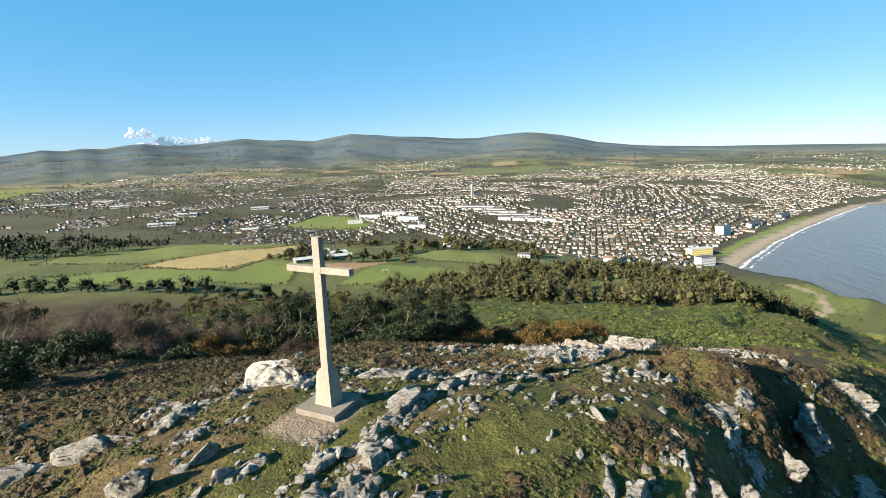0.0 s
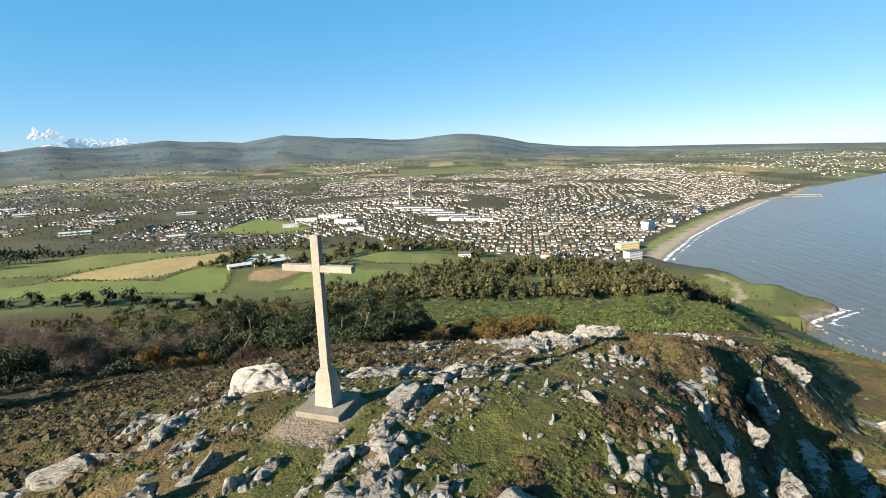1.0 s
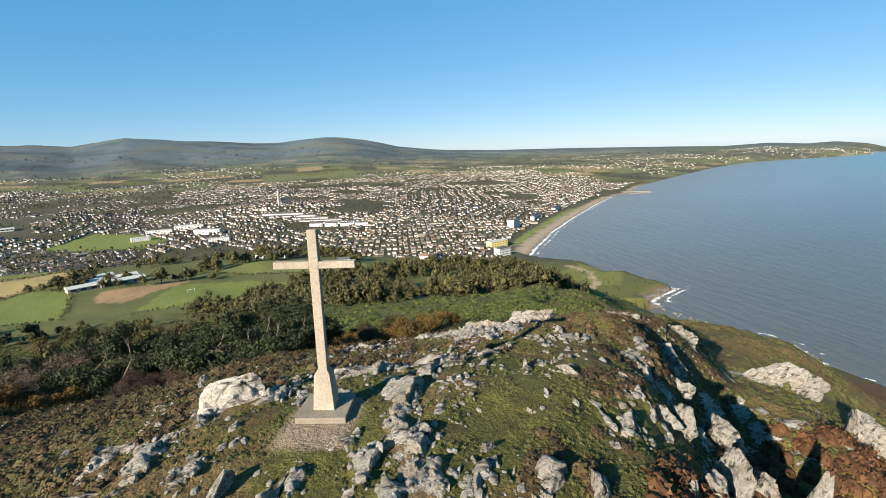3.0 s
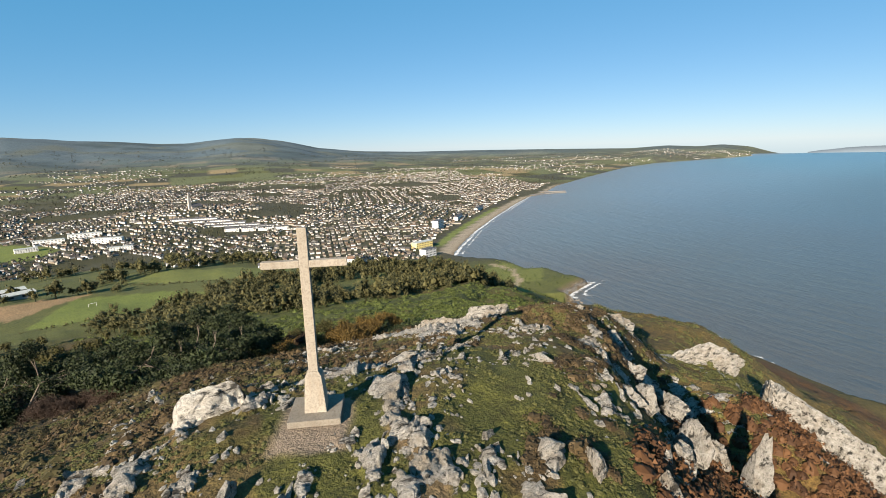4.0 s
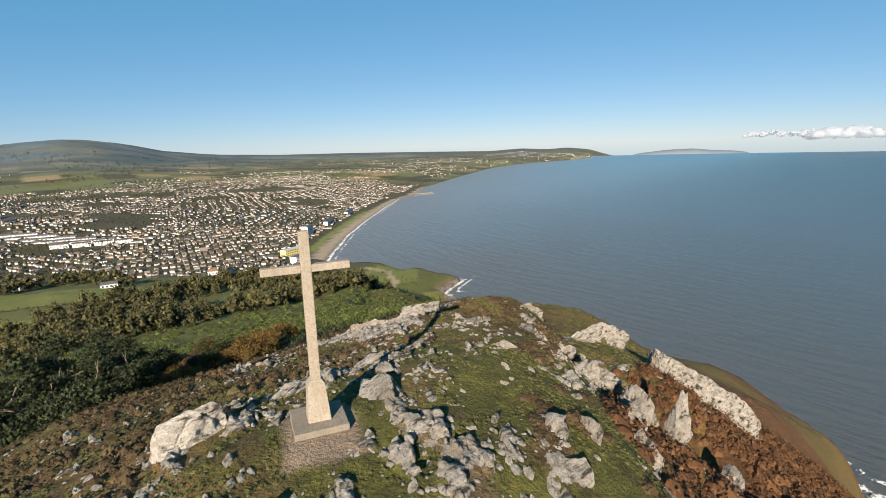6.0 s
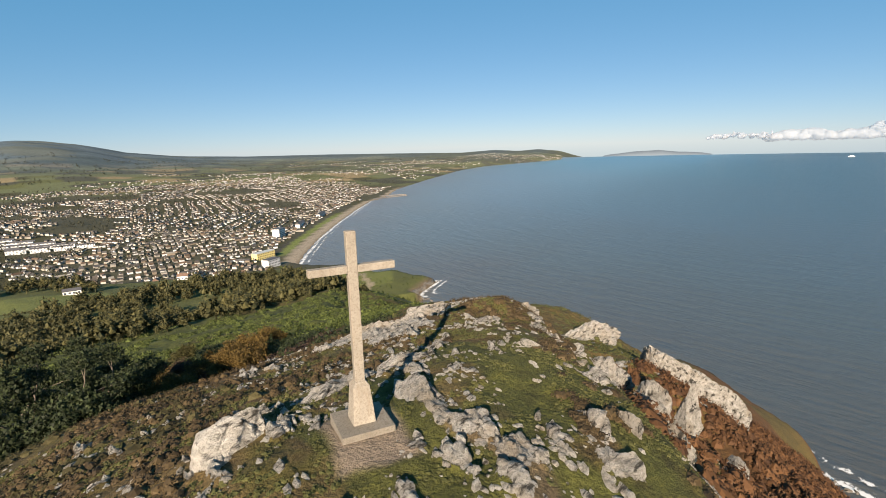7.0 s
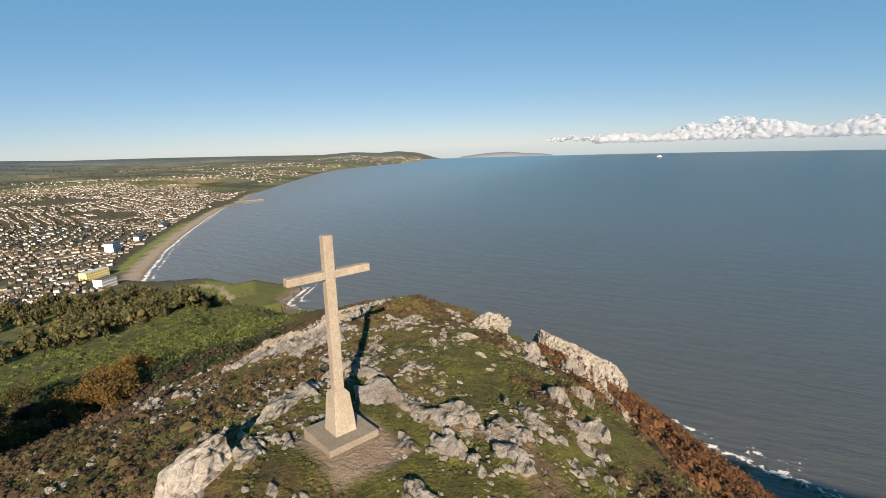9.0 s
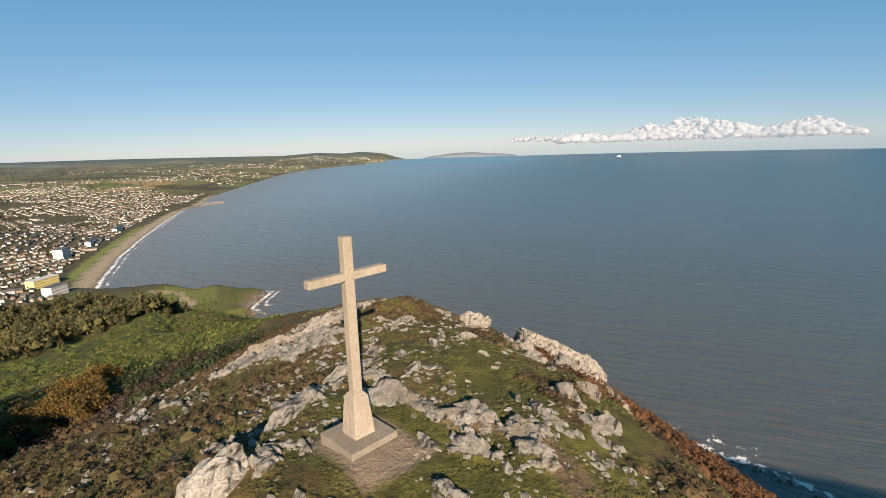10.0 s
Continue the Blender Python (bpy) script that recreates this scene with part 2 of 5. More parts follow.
def make_concrete(name="weathered_concrete", tone=1.0):
    s = Shader(name, 0.9)
    a, b, c = s.noise(0.9, 5), s.noise(14, 4, 0.7), s.noise(2.2, 4, 0.6, (3, 3, 0.35))
    col = s.ramp(a, (0.3, (0.185, 0.17, 0.144)), (0.7, (0.25, 0.232, 0.198)))
    col = s.mix(s.ramp(b, (0.40, 0.6), (0.52, 0.0)), col, (0.125, 0.108, 0.086))
    col = s.mix(s.ramp(c, (0.5, 0.0), (0.75, 0.35)), col, (0.165, 0.128, 0.09))
    return s.colour(s.mix(1.0, col, (tone, tone * 0.97, tone * 0.94), "MULTIPLY")).bump(b, 0.8, 0.03).m


def make_sea():
    s = Shader("sea_water", 0.25)
    s.b.inputs["Specular IOR Level"].default_value = 0.5
    depth = s.attr("depth")
    drift = s.noise(0.0022, 4, 0.55, (1.6, 0.5, 1), -0.15)
    d = s.maths("ADD", depth, s.maths("MULTIPLY", s.maths("SUBTRACT", drift, 0.5), 0.3))
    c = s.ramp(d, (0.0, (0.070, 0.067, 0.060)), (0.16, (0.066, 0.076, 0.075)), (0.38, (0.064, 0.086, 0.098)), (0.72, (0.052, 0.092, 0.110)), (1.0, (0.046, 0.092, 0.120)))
    w = s.noise(0.075, 6, 0.68, (1.5, 0.45, 1), -0.3)
    w2 = s.noise(0.03, 4, 0.6, (1.8, 0.35, 1), -0.1)
    h = s.maths("ADD", w, s.maths("MULTIPLY", w2, 2.0))
    # brighter sky reflection to the north, put into the water colour
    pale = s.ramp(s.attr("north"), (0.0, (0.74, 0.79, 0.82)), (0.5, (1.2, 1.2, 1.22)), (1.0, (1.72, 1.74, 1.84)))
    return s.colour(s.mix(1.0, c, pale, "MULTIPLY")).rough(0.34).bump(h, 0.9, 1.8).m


MAT_ROCK, MAT_GROUND, MAT_CONCRETE, MAT_SEA = make_rock("quartzite"), make_ground(), make_concrete(), make_sea()
MAT_PLINTH = make_concrete("worn_plinth_concrete", 0.74)
MAT_ROUGHCAST = make_concrete("pebbled_roughcast", 1.12)


def make_leaf(name, dark, light, see=0.25, vary=0.6):
    """Foliage: light comes through it; every clump has a tone of its own."""
    s = Shader(name, 0.75)
    dark, light = tuple(0.78 * k for k in dark), tuple(0.78 * k for k in light)
    patch, chance = s.noise(0.25, 3), s.island()
    k = s.maths("ADD", s.maths("MULTIPLY", chance, vary), s.maths("MULTIPLY", patch, 1 - vary * 0.5))
    c = s.ramp(k, (0.25, dark), (0.95, light))
    s.colour(c)
    thin = s.add("ShaderNodeBsdfTranslucent", Color=c)
    mix = s.add("ShaderNodeMixShader", Fac=see)
    s.t.links.new(s.b.outputs[0], mix.inputs[1])
    s.t.links.new(thin.outputs[0], mix.inputs[2])
    s.t.links.new(mix.outputs[0], s.t.nodes["Material Output"].inputs["Surface"])
    return s.m


def make_bark(name, a, b):
    s = Shader(name, 0.9)
    n = s.noise(3.0, 5, 0.7, (3, 3, 0.6))
    return s.colour(s.ramp(n, (0.3, a), (0.7, b))).bump(n, 0.6, 0.03).m


def make_plain(name, a, b, rough=0.8, scale=0.6, metal=0.0):
    s = Shader(name, rough, metal)
    n, f = s.noise(scale, 5), s.noise(scale * 9, 4)
    k = s.maths("ADD", s.maths("MULTIPLY", n, 0.7), s.maths("MULTIPLY", f, 0.3))
    return s.colour(s.ramp(k, (0.3, a), (0.7, b))).bump(f, 0.2, 0.02).m


def make_town(name, stops, rough=0.8):
    """House walls or roofs of a whole town: every house one of a few colours."""
    s = Shader(name, rough)
    n = s.add("ShaderNodeValToRGB", Fac=s.island())
    n.color_ramp.interpolation = "CONSTANT"
    e = n.color_ramp.elements
    while len(e) < len(stops):
        e.new(0.5)
    for k, (p, c) in zip(e, stops):
        k.position, k.color = p, (*c, 1)
    grime = s.ramp(s.noise(0.5, 4), (0.3, (0.8, 0.79, 0.76)), (0.7, (1.05, 1.04, 1.02)))
    return s.colour(s.mix(1.0, n.outputs["Color"], grime, "MULTIPLY")).m


MAT_GORSE = make_leaf("gorse_leaf", (0.022, 0.034, 0.008), (0.122, 0.150, 0.038))
MAT_HEATH = make_leaf("heath_leaf", (0.019, 0.017, 0.007), (0.092, 0.078, 0.031))
MAT_GARDEN = make_leaf("garden_tree", (0.014, 0.018, 0.012), (0.068, 0.070, 0.044), 0.2, 0.5)
MAT_HEATHER = make_leaf("heather", (0.026, 0.019, 0.011), (0.110, 0.076, 0.036))
MAT_BRACKEN = make_leaf("bracken", (0.044, 0.021, 0.010), (0.138, 0.066, 0.027))
MAT_PINE = make_leaf("pine_needles", (0.006, 0.010, 0.005), (0.032, 0.046, 0.014), 0.1)
MAT_AUTUMN = make_leaf("autumn_leaf", (0.045, 0.030, 0.009), (0.165, 0.105, 0.026))
MAT_OLIVE = make_leaf("olive_leaf", (0.020, 0.021, 0.007), (0.088, 0.080, 0.024))
MAT_TWIG = make_leaf("bare_twigs", (0.045, 0.034, 0.025), (0.125, 0.092, 0.066), 0.1)
MAT_PURPLE = make_leaf("purple_twigs", (0.022, 0.015, 0.011), (0.070, 0.042, 0.028), 0.1, 0.4)
MAT_WOODS = make_leaf("far_leaf", (0.014, 0.020, 0.008), (0.100, 0.092, 0.034), 0.2, 0.65)
MAT_GRASS = make_leaf("grass_blades", (0.040, 0.046, 0.014), (0.108, 0.106, 0.034))
MAT_SHORE = make_plain("wet_shore_rock", (0.05, 0.047, 0.042), (0.15, 0.135, 0.115), 0.7, 0.3)
MAT_BARK = make_bark("bark", (0.05, 0.04, 0.032), (0.16, 0.13, 0.10))
MAT_PALE_BARK = make_bark("pale_bark", (0.13, 0.11, 0.09), (0.30, 0.26, 0.21))
MAT_WALLS = make_town("house_walls", ((0.0, (0.35, 0.355, 0.36)), (0.26, (0.48, 0.49, 0.50)), (0.46, (0.24, 0.225, 0.20)), (0.72, (0.15, 0.125, 0.10)), (0.88, (0.40, 0.38, 0.33))))
MAT_ROOFS = make_town("house_roofs", ((0.0, (0.040, 0.040, 0.042)), (0.34, (0.060, 0.053, 0.048)), (0.58, (0.080, 0.055, 0.040)), (0.8, (0.055, 0.055, 0.058)), (0.93, (0.14, 0.135, 0.125))))
MAT_WHITE = make_plain("white_render", (0.46, 0.465, 0.46), (0.58, 0.58, 0.57))
MAT_YELLOW = make_plain("yellow_render", (0.52, 0.42, 0.16), (0.62, 0.52, 0.22))
MAT_SLATE = make_plain("slate", (0.045, 0.045, 0.05), (0.08, 0.08, 0.085), 0.6, 0.4)
MAT_TILE = make_plain("clay_tile", (0.10, 0.065, 0.048), (0.16, 0.10, 0.07))
MAT_SHEET = make_plain("sheet_roof", (0.24, 0.26, 0.25), (0.36, 0.38, 0.37), 0.6, 0.3)
MAT_GLASS = make_plain("dark_glass", (0.02, 0.025, 0.03), (0.04, 0.05, 0.06), 0.15)
MAT_STONE = make_plain("harbour_stone", (0.20, 0.19, 0.17), (0.33, 0.31, 0.28))
MAT_PIER = make_plain("wet_pier_stone", (0.10, 0.097, 0.092), (0.17, 0.16, 0.15))
MAT_QUARTZ = make_rock("white_quartz", 1.55)


def make_foam():
    """Torn lace of foam: clear where the water shows through."""
    s = Shader("foam", 0.8)
    n = s.noise(0.16, 7, 0.7)
    m = s.ramp(s.maths("ADD", s.attr("froth"), s.maths("MULTIPLY", s.maths("SUBTRACT", n, 0.5), 3.2)), (0.54, 0.0), (0.66, 1.0))
    s.colour((0.50, 0.51, 0.51))
    clear = s.add("ShaderNodeBsdfTransparent")
    mix = s.add("ShaderNodeMixShader", Fac=m)
    s.t.links.new(clear.outputs[0], mix.inputs[1])
    s.t.links.new(s.b.outputs[0], mix.inputs[2])
    s.t.links.new(mix.outputs[0], s.t.nodes["Material Output"].inputs["Surface"])
    return s.m


MAT_FOAM = make_foam()
MAT_TARMAC = make_plain("tarmac", (0.045, 0.045, 0.048), (0.075, 0.073, 0.07))


def make_cloud():
    """Cloud: bright, and light comes through it."""
    s = Shader("cloud", 1.0)
    c = s.ramp(s.noise(0.004, 3), (0.3, (0.62, 0.65, 0.70)), (0.7, (0.68, 0.70, 0.74)))
    s.colour(c)
    s.b.inputs["Specular IOR Level"].default_value = 0.0
    thin = s.add("ShaderNodeBsdfTranslucent", Color=c)
    mix = s.add("ShaderNodeMixShader", Fac=0.62)
    s.t.links.new(s.b.outputs[0], mix.inputs[1])
    s.t.links.new(thin.outputs[0], mix.inputs[2])
    clear = s.add("ShaderNodeBsdfTransparent")
    veil = s.add("ShaderNodeMixShader", Fac=0.54)
    s.t.links.new(mix.outputs[0], veil.inputs[1])
    s.t.links.new(clear.outputs[0], veil.inputs[2])
    s.t.links.new(veil.outputs[0], s.t.nodes["Material Output"].inputs["Surface"])
    return s.m


MAT_CLOUD = make_cloud()


# ---- ground and sea ----
def mesh_object(name, verts, faces, material, smooth=True, parent=None):
    me = bpy.data.meshes.new(name)
    verts, faces = np.asarray(verts, np.float32), np.asarray(faces, np.int32)
    me.vertices.add(len(verts))
    me.vertices.foreach_set("co", verts.ravel())
    n = faces.shape[1]
    me.loops.add(faces.size)
    me.loops.foreach_set("vertex_index", faces.ravel())
    me.polygons.add(len(faces))
    me.polygons.foreach_set("loop_start", np.arange(0, faces.size, n, dtype=np.int32))
    me.polygons.foreach_set("use_smooth", np.full(len(faces), smooth))
    me.update(calc_edges=True)
    for m in material if isinstance(material, (list, tuple)) else [material]:
        me.materials.append(m)
    ob = new(name, me)
    ob.parent = parent
    return ob


def paint(ob, name, values, kind="FLOAT"):
    """A ground-cover value for each vertex."""
    a = ob.data.attributes.new(name, kind, "POINT")
    if kind == "FLOAT":
        a.data.foreach_set("value", np.asarray(values, np.float32))
    else:
        a.data.foreach_set("color", np.hstack([values, np.ones((len(values), 1))]).astype(np.float32).ravel())


def blend(a, b, m):
    return a + (np.asarray(b) - a) * m[:, None]


def inside(x, y, poly):
    """Which points lie in the polygon."""
    hit = np.zeros(len(x), bool)
    for (x0, y0), (x1, y1) in zip(poly, poly[1:] + poly[:1]):
        hit ^= ((y0 > y) != (y1 > y)) & (x < (x1 - x0) * (y - y0) / ((y1 - y0) or 1e-9) + x0)
    return hit


def field(cx, cy, half_w, half_h, turn):
    c, s = math.cos(radians(turn)), math.sin(radians(turn))
    return [(cx + c * u * half_w - s * v * half_h, cy + s * u * half_w + c * v * half_h) for u, v in ((-1, -1), (1, -1), (1, 1), (-1, 1))]


GREEN, LUSH, STRAW, SOIL = (0.155, 0.195, 0.062), (0.142, 0.200, 0.056), (0.36, 0.32, 0.17), (0.30, 0.23, 0.155)
FIELDS = [
    ([(-479, 439), (-518, 520), (-428, 640), (-300, 690), (-240, 680), (-301, 572), (-380, 454)], GREEN),
    ([(-362, 440), (-327, 562), (-245, 650), (-225, 600), (-248, 424), (-289, 418)], STRAW),
    ([(-436, 371), (-353, 432), (-241, 409), (-229, 512), (-189, 447), (-165, 362), (-270, 362)], LUSH),
    ([(-120, 360), (-110, 440), (-45, 425), (-8, 385), (-26, 361), (-85, 352)], LUSH),
    ([(-640, 445), (-575, 451), (-503, 372), (-560, 350)], LUSH),
    ([(-574, 1268), (-534, 1466), (-415, 1418), (-324, 1312), (-355, 1205), (-509, 1223)], LUSH),
    ([(-87, 488), (-57, 541), (-7, 525), (60, 500), (66, 380), (51, 398), (-14, 447)], GREEN),
    ([(-3380, 2548), (-2753, 2781), (-2224, 1969), (-2468, 1847)], GREEN),
    ([(-159, 400), (-167, 434), (-134, 451), (-102, 453), (-119, 425), (-138, 392)], SOIL),
    ([(86, 372), (111, 366), (240, 430), (330, 470), (300, 400), (200, 330)], GREEN),
    ([(330, 620), (440, 700), (478, 640), (420, 560), (360, 560)], GREEN),
    ([(206, 352), (262, 396), (290, 408), (284, 420), (252, 408), (200, 366)], (0.20, 0.19, 0.18)),
    ([(220, 392), (262, 430), (288, 420), (246, 378)], (0.15, 0.14, 0.13)),
    ([(290, 470), (345, 560), (370, 545), (312, 455)], LUSH),
    ([(416, 700), (428, 645), (408, 600), (392, 566), (330, 520), (326, 528), (384, 572), (399, 604), (417, 645), (405, 700)], (0.36, 0.33, 0.27)),
]


def trodden(x, y):
    """Where feet have worn the turf away in front of the plinth."""
    n = fbm(x / 2.2, y / 2.2, 4, 111)
    a, b = x * 0.951 - y * 0.309, x * 0.309 + y * 0.951
    return step(1.8, 1.2, np.abs(a) + 0.7 * (n - 0.5)) * step(-2.9, -2.3, b + 1.2 * (n - 0.5)) * step(1.6, 1.2, b)


def cover_colours(x, y, z, bare):
    r = np.hypot(x, y)
    c = np.tile((0.092, 0.088, 0.030), (len(x), 1))
    n1, n2, n3 = fbm(x / 7, y / 7, 4, 101), fbm(x / 2.2, y / 2.2, 4, 111), fbm(x / 40, y / 40, 4, 121)
    # turf on the hilltop: greener in the hollows, worn brown on the paths
    c = blend(c, (0.115, 0.088, 0.045), step(0.45, 0.62, n2))
    c = blend(c, (0.080, 0.094, 0.026), step(0.50, 0.58, n1) * step(-10, -2, x) * step(14, 6, y))
    c = blend(c, (0.150, 0.110, 0.065), step(0.52, 0.62, fbm(x / 5, y / 5, 3, 131)) * 0.6 * step(30, 14, r))
    a, b = x * 0.951 - y * 0.309, x * 0.309 + y * 0.951
    worn = trodden(x, y)
    c = blend(c, (0.225, 0.20, 0.172), worn)
    c = blend(c, (0.17, 0.135, 0.10), step(0.9, 0.4, np.abs(a - 3.6 - 0.5 * np.sin(b)) + 0.8 * (n2 - 0.5)) * step(-10, -8, b) * step(0, -2, b) * 0.8)
    # heather and dead bracken towards the shrubs, gorse on the long slope
    c = blend(c, (0.095, 0.066, 0.030), step(4, 12, y - 0.2 * x) * step(70, 45, y) * step(0.35, 0.6, n1))
    c = blend(c, (0.082, 0.062, 0.026), step(-9, -16, x))
    # shade under the trees painted in: near-black ground in the hollow
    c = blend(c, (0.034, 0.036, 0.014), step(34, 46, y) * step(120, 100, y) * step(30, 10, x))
    c = blend(c, (0.075, 0.098, 0.028), step(50, 75, y) * step(-20, 10, x + 0.25 * (y - 60)))
    c = blend(c, (0.085, 0.082, 0.028), step(50, 75, y) * step(0.55, 0.72, n3))
    u = x - line(y, CREST)
    # the seaward slope: red bracken low down, pale grass above
    c = blend(c, (0.17, 0.135, 0.05), step(8, 30, u) * step(400, 60, y) * 0.9)
    c = blend(c, (0.075, 0.042, 0.020), step(16, 28, u) * step(4, -6, y + 6 * (n1 - 0.5)))
    c = blend(c, (0.15, 0.08, 0.035), step(60, 120, u) * step(0.4, 0.6, n3) * step(500, 200, y))
    # lowland
    low = step(270, 330, y) * step(-60, -75, z)
    c = blend(c, (0.095, 0.12, 0.045), low)
    c = blend(c, (0.056, 0.060, 0.050), low * step(710, 800, y + 0.1 * x) * step(3600, 2800, r) * 0.85)
    wood = step(0.52, 0.58, fbm(x / 160, y / 160, 4, 141)) * step(800, 1000, r)
    c = blend(c, (0.05, 0.055, 0.025), wood * low)
    patch = hash2(np.floor(x / 210 + 0.3 * vnoise(x / 300, y / 300, 3)), np.floor(y / 150 + 0.4 * vnoise(x / 250, y / 250, 4)), 7)
    farm = step(2600, 3200, r)
    c = blend(c, (0.25, 0.22, 0.145), farm * (patch > 0.84) * step(9000, 6000, r))
    c = blend(c, (0.115, 0.150, 0.085), farm * (patch < 0.42))
    c = blend(c, (0.052, 0.062, 0.052), farm * ((patch > 0.42) & (patch < 0.7)))
    # distance haze put into the colour: land turns blue-grey farther out
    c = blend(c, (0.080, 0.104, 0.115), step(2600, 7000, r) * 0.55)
    moor_haze = step(3700, 6200, r) * np.maximum(step(-170, -40, z), step(-10, -16, np.degrees(np.arctan2(x, y))))
    # mountain moor under painted blue haze, with darker and paler patches
    c = blend(c, (0.072, 0.124, 0.200), moor_haze * 0.9)
    c = blend(c, (0.042, 0.076, 0.112), moor_haze * step(0.46, 0.60, fbm(x / 700, y / 420, 4, 171)) * 0.8)
    c = blend(c, (0.105, 0.135, 0.140), moor_haze * step(0.56, 0.66, fbm(x / 520, y / 300, 3, 181)) * 0.6)
    for poly, col in FIELDS:
        c = blend(c, col, inside(x, y, poly).astype(float))
    # shore: shingle, wet sand, bare cliff
    k = inland(x, y)
    beach = step(-4, 0, k) * step(40, 33, k) * step(815, 850, y) * step(2300, 2000, y)
    c = blend(c, (0.33, 0.315, 0.295), beach)
    c = blend(c, (0.23, 0.20, 0.17), beach * step(12, 4, k))
    c = blend(c, (0.05, 0.055, 0.06), step(72, 75, k) * step(86, 83, k) * step(830, 850, y) * step(1700, 1600, y))
    c = blend(c, (0.16, 0.22, 0.07), step(44, 47, k) * step(71, 68, k) * step(930, 960, y) * step(1500, 1400, y))
    c = blend(c, (0.30, 0.29, 0.275), step(37, 39, k) * step(45, 43, k) * step(850, 880, y) * step(1700, 1600, y))
    c = blend(c, (0.21, 0.18, 0.15), step(22, 10, k) * step(842, 830, y))
    return c * (0.76, 0.68, 0.60)


def build_ground():
    fine, coarse = np.arange(-58, 113, 0.46), np.arange(113, 302, 1.8)
    az = np.radians(np.concatenate([fine, coarse]))
    ring = [0.0]
    while ring[-1] < 14000:
        ring.append(ring[-1] + max(0.12, 0.0135 * ring[-1], (0.05 * ring[-1] if ring[-1] > 11000 else 0)))
    ring = np.array(ring[1:])
    A, R = np.meshgrid(az, ring)
    x, y = (R * np.sin(A)).ravel(), (R * np.cos(A)).ravel()
    z, bare = surface(x, y)
    # tussocks and scrub lift the turf of the middle distance
    r = np.hypot(x, y)
    scrub = step(55, 90, r) * step(420, 300, r) * (inland(x, y) > 15)
    z = z + scrub * (1.7 * np.abs(fbm(x / 3.5, y / 3.5, 3, 151) - 0.5) * 2 + 1.2 * (fbm(x / 9, y / 9, 2, 161) - 0.5))
    nr, na = len(ring), len(az)
    i = np.arange(nr - 1)[:, None] * na + np.arange(na)[None, :]
    j = np.arange(nr - 1)[:, None] * na + (np.arange(na)[None, :] + 1) % na
    faces = np.stack([i, i + na, j + na, j], -1).reshape(-1, 4)
    # besides ground cover, these colours hold the far haze and hollow shade
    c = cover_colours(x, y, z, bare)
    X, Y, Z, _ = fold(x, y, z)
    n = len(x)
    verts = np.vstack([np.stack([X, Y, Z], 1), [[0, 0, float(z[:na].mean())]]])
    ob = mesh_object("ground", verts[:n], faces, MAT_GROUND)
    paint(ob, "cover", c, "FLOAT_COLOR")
    paint(ob, "bare", np.maximum(bare, 0.62 * step(22, 8, inland(x, y)) * (y < 842) * (z < SEA + 60) * (z > SEA - 1)))
    paint(ob, "worn", trodden(x, y))
    tagged(ob, "rocky heath hilltop above fields, town and mountains", "ground", kind="structure")


def build_sea():
    az = np.radians(np.arange(20, 190, 1.0))
    ring = np.concatenate([np.geomspace(150, 8600, 220)])
    A, R = np.meshgrid(az, ring)
    x, y = (R * np.sin(A)).ravel(), (R * np.cos(A)).ravel()
    z = np.full(len(x), SEA)
    nr, na = len(ring), len(az)
    i = np.arange(nr - 1)[:, None] * na + np.arange(na - 1)[None, :]
    faces = np.stack([i, i + na, i + na + 1, i + 1], -1).reshape(-1, 4)
    X, Y, Z, _ = fold(x, y, z)
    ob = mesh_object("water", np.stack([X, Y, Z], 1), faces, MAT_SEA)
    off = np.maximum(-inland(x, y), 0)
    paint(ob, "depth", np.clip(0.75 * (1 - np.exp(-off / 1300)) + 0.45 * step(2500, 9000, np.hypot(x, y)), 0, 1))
    # how far the painted sky reflection grows from south to north
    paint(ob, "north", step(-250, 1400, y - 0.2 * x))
    tagged(ob, "calm grey-blue sea, brown with silt inshore", "sea", kind="structure")


build_ground()
build_sea()


# ---- the cross ----
def link_part(name, bm, material, parent=None, label="", smooth=False):
    me = bpy.data.meshes.new(name)
    bmesh.ops.recalc_face_normals(bm, faces=bm.faces)
    bm.to_mesh(me)
    bm.free()
    for p in me.polygons:
        p.use_smooth = smooth
    me.materials.append(material)
    ob = new(name, me)
    ob.parent = parent
    if label:
        ob["label"] = label
    return ob


def block(bm, x0, x1, y0, y1, z0, z1, taper=1.0, bevel=0.02):
    """A block, its top narrowed by taper about its middle, its edges worn."""
    g = bmesh.ops.create_cube(bm, size=1)
    cx, cy = (x0 + x1) / 2, (y0 + y1) / 2
    for v in g["verts"]:
        k = taper if v.co.z > 0 else 1.0
        v.co = Vector((cx + v.co.x * (x1 - x0) * k, cy + v.co.y * (y1 - y0) * k, z0 if v.co.z < 0 else z1))
    if bevel:
        edges = {e for v in g["verts"] for e in v.link_edges}
        bmesh.ops.bevel(bm, geom=list(edges), offset=bevel, segments=2, affect="EDGES", profile=0.6)


def wear(bm, amount, scale=3.0):
    for v in bm.verts:
        v.co += noise.noise_vector(v.co * scale) * amount


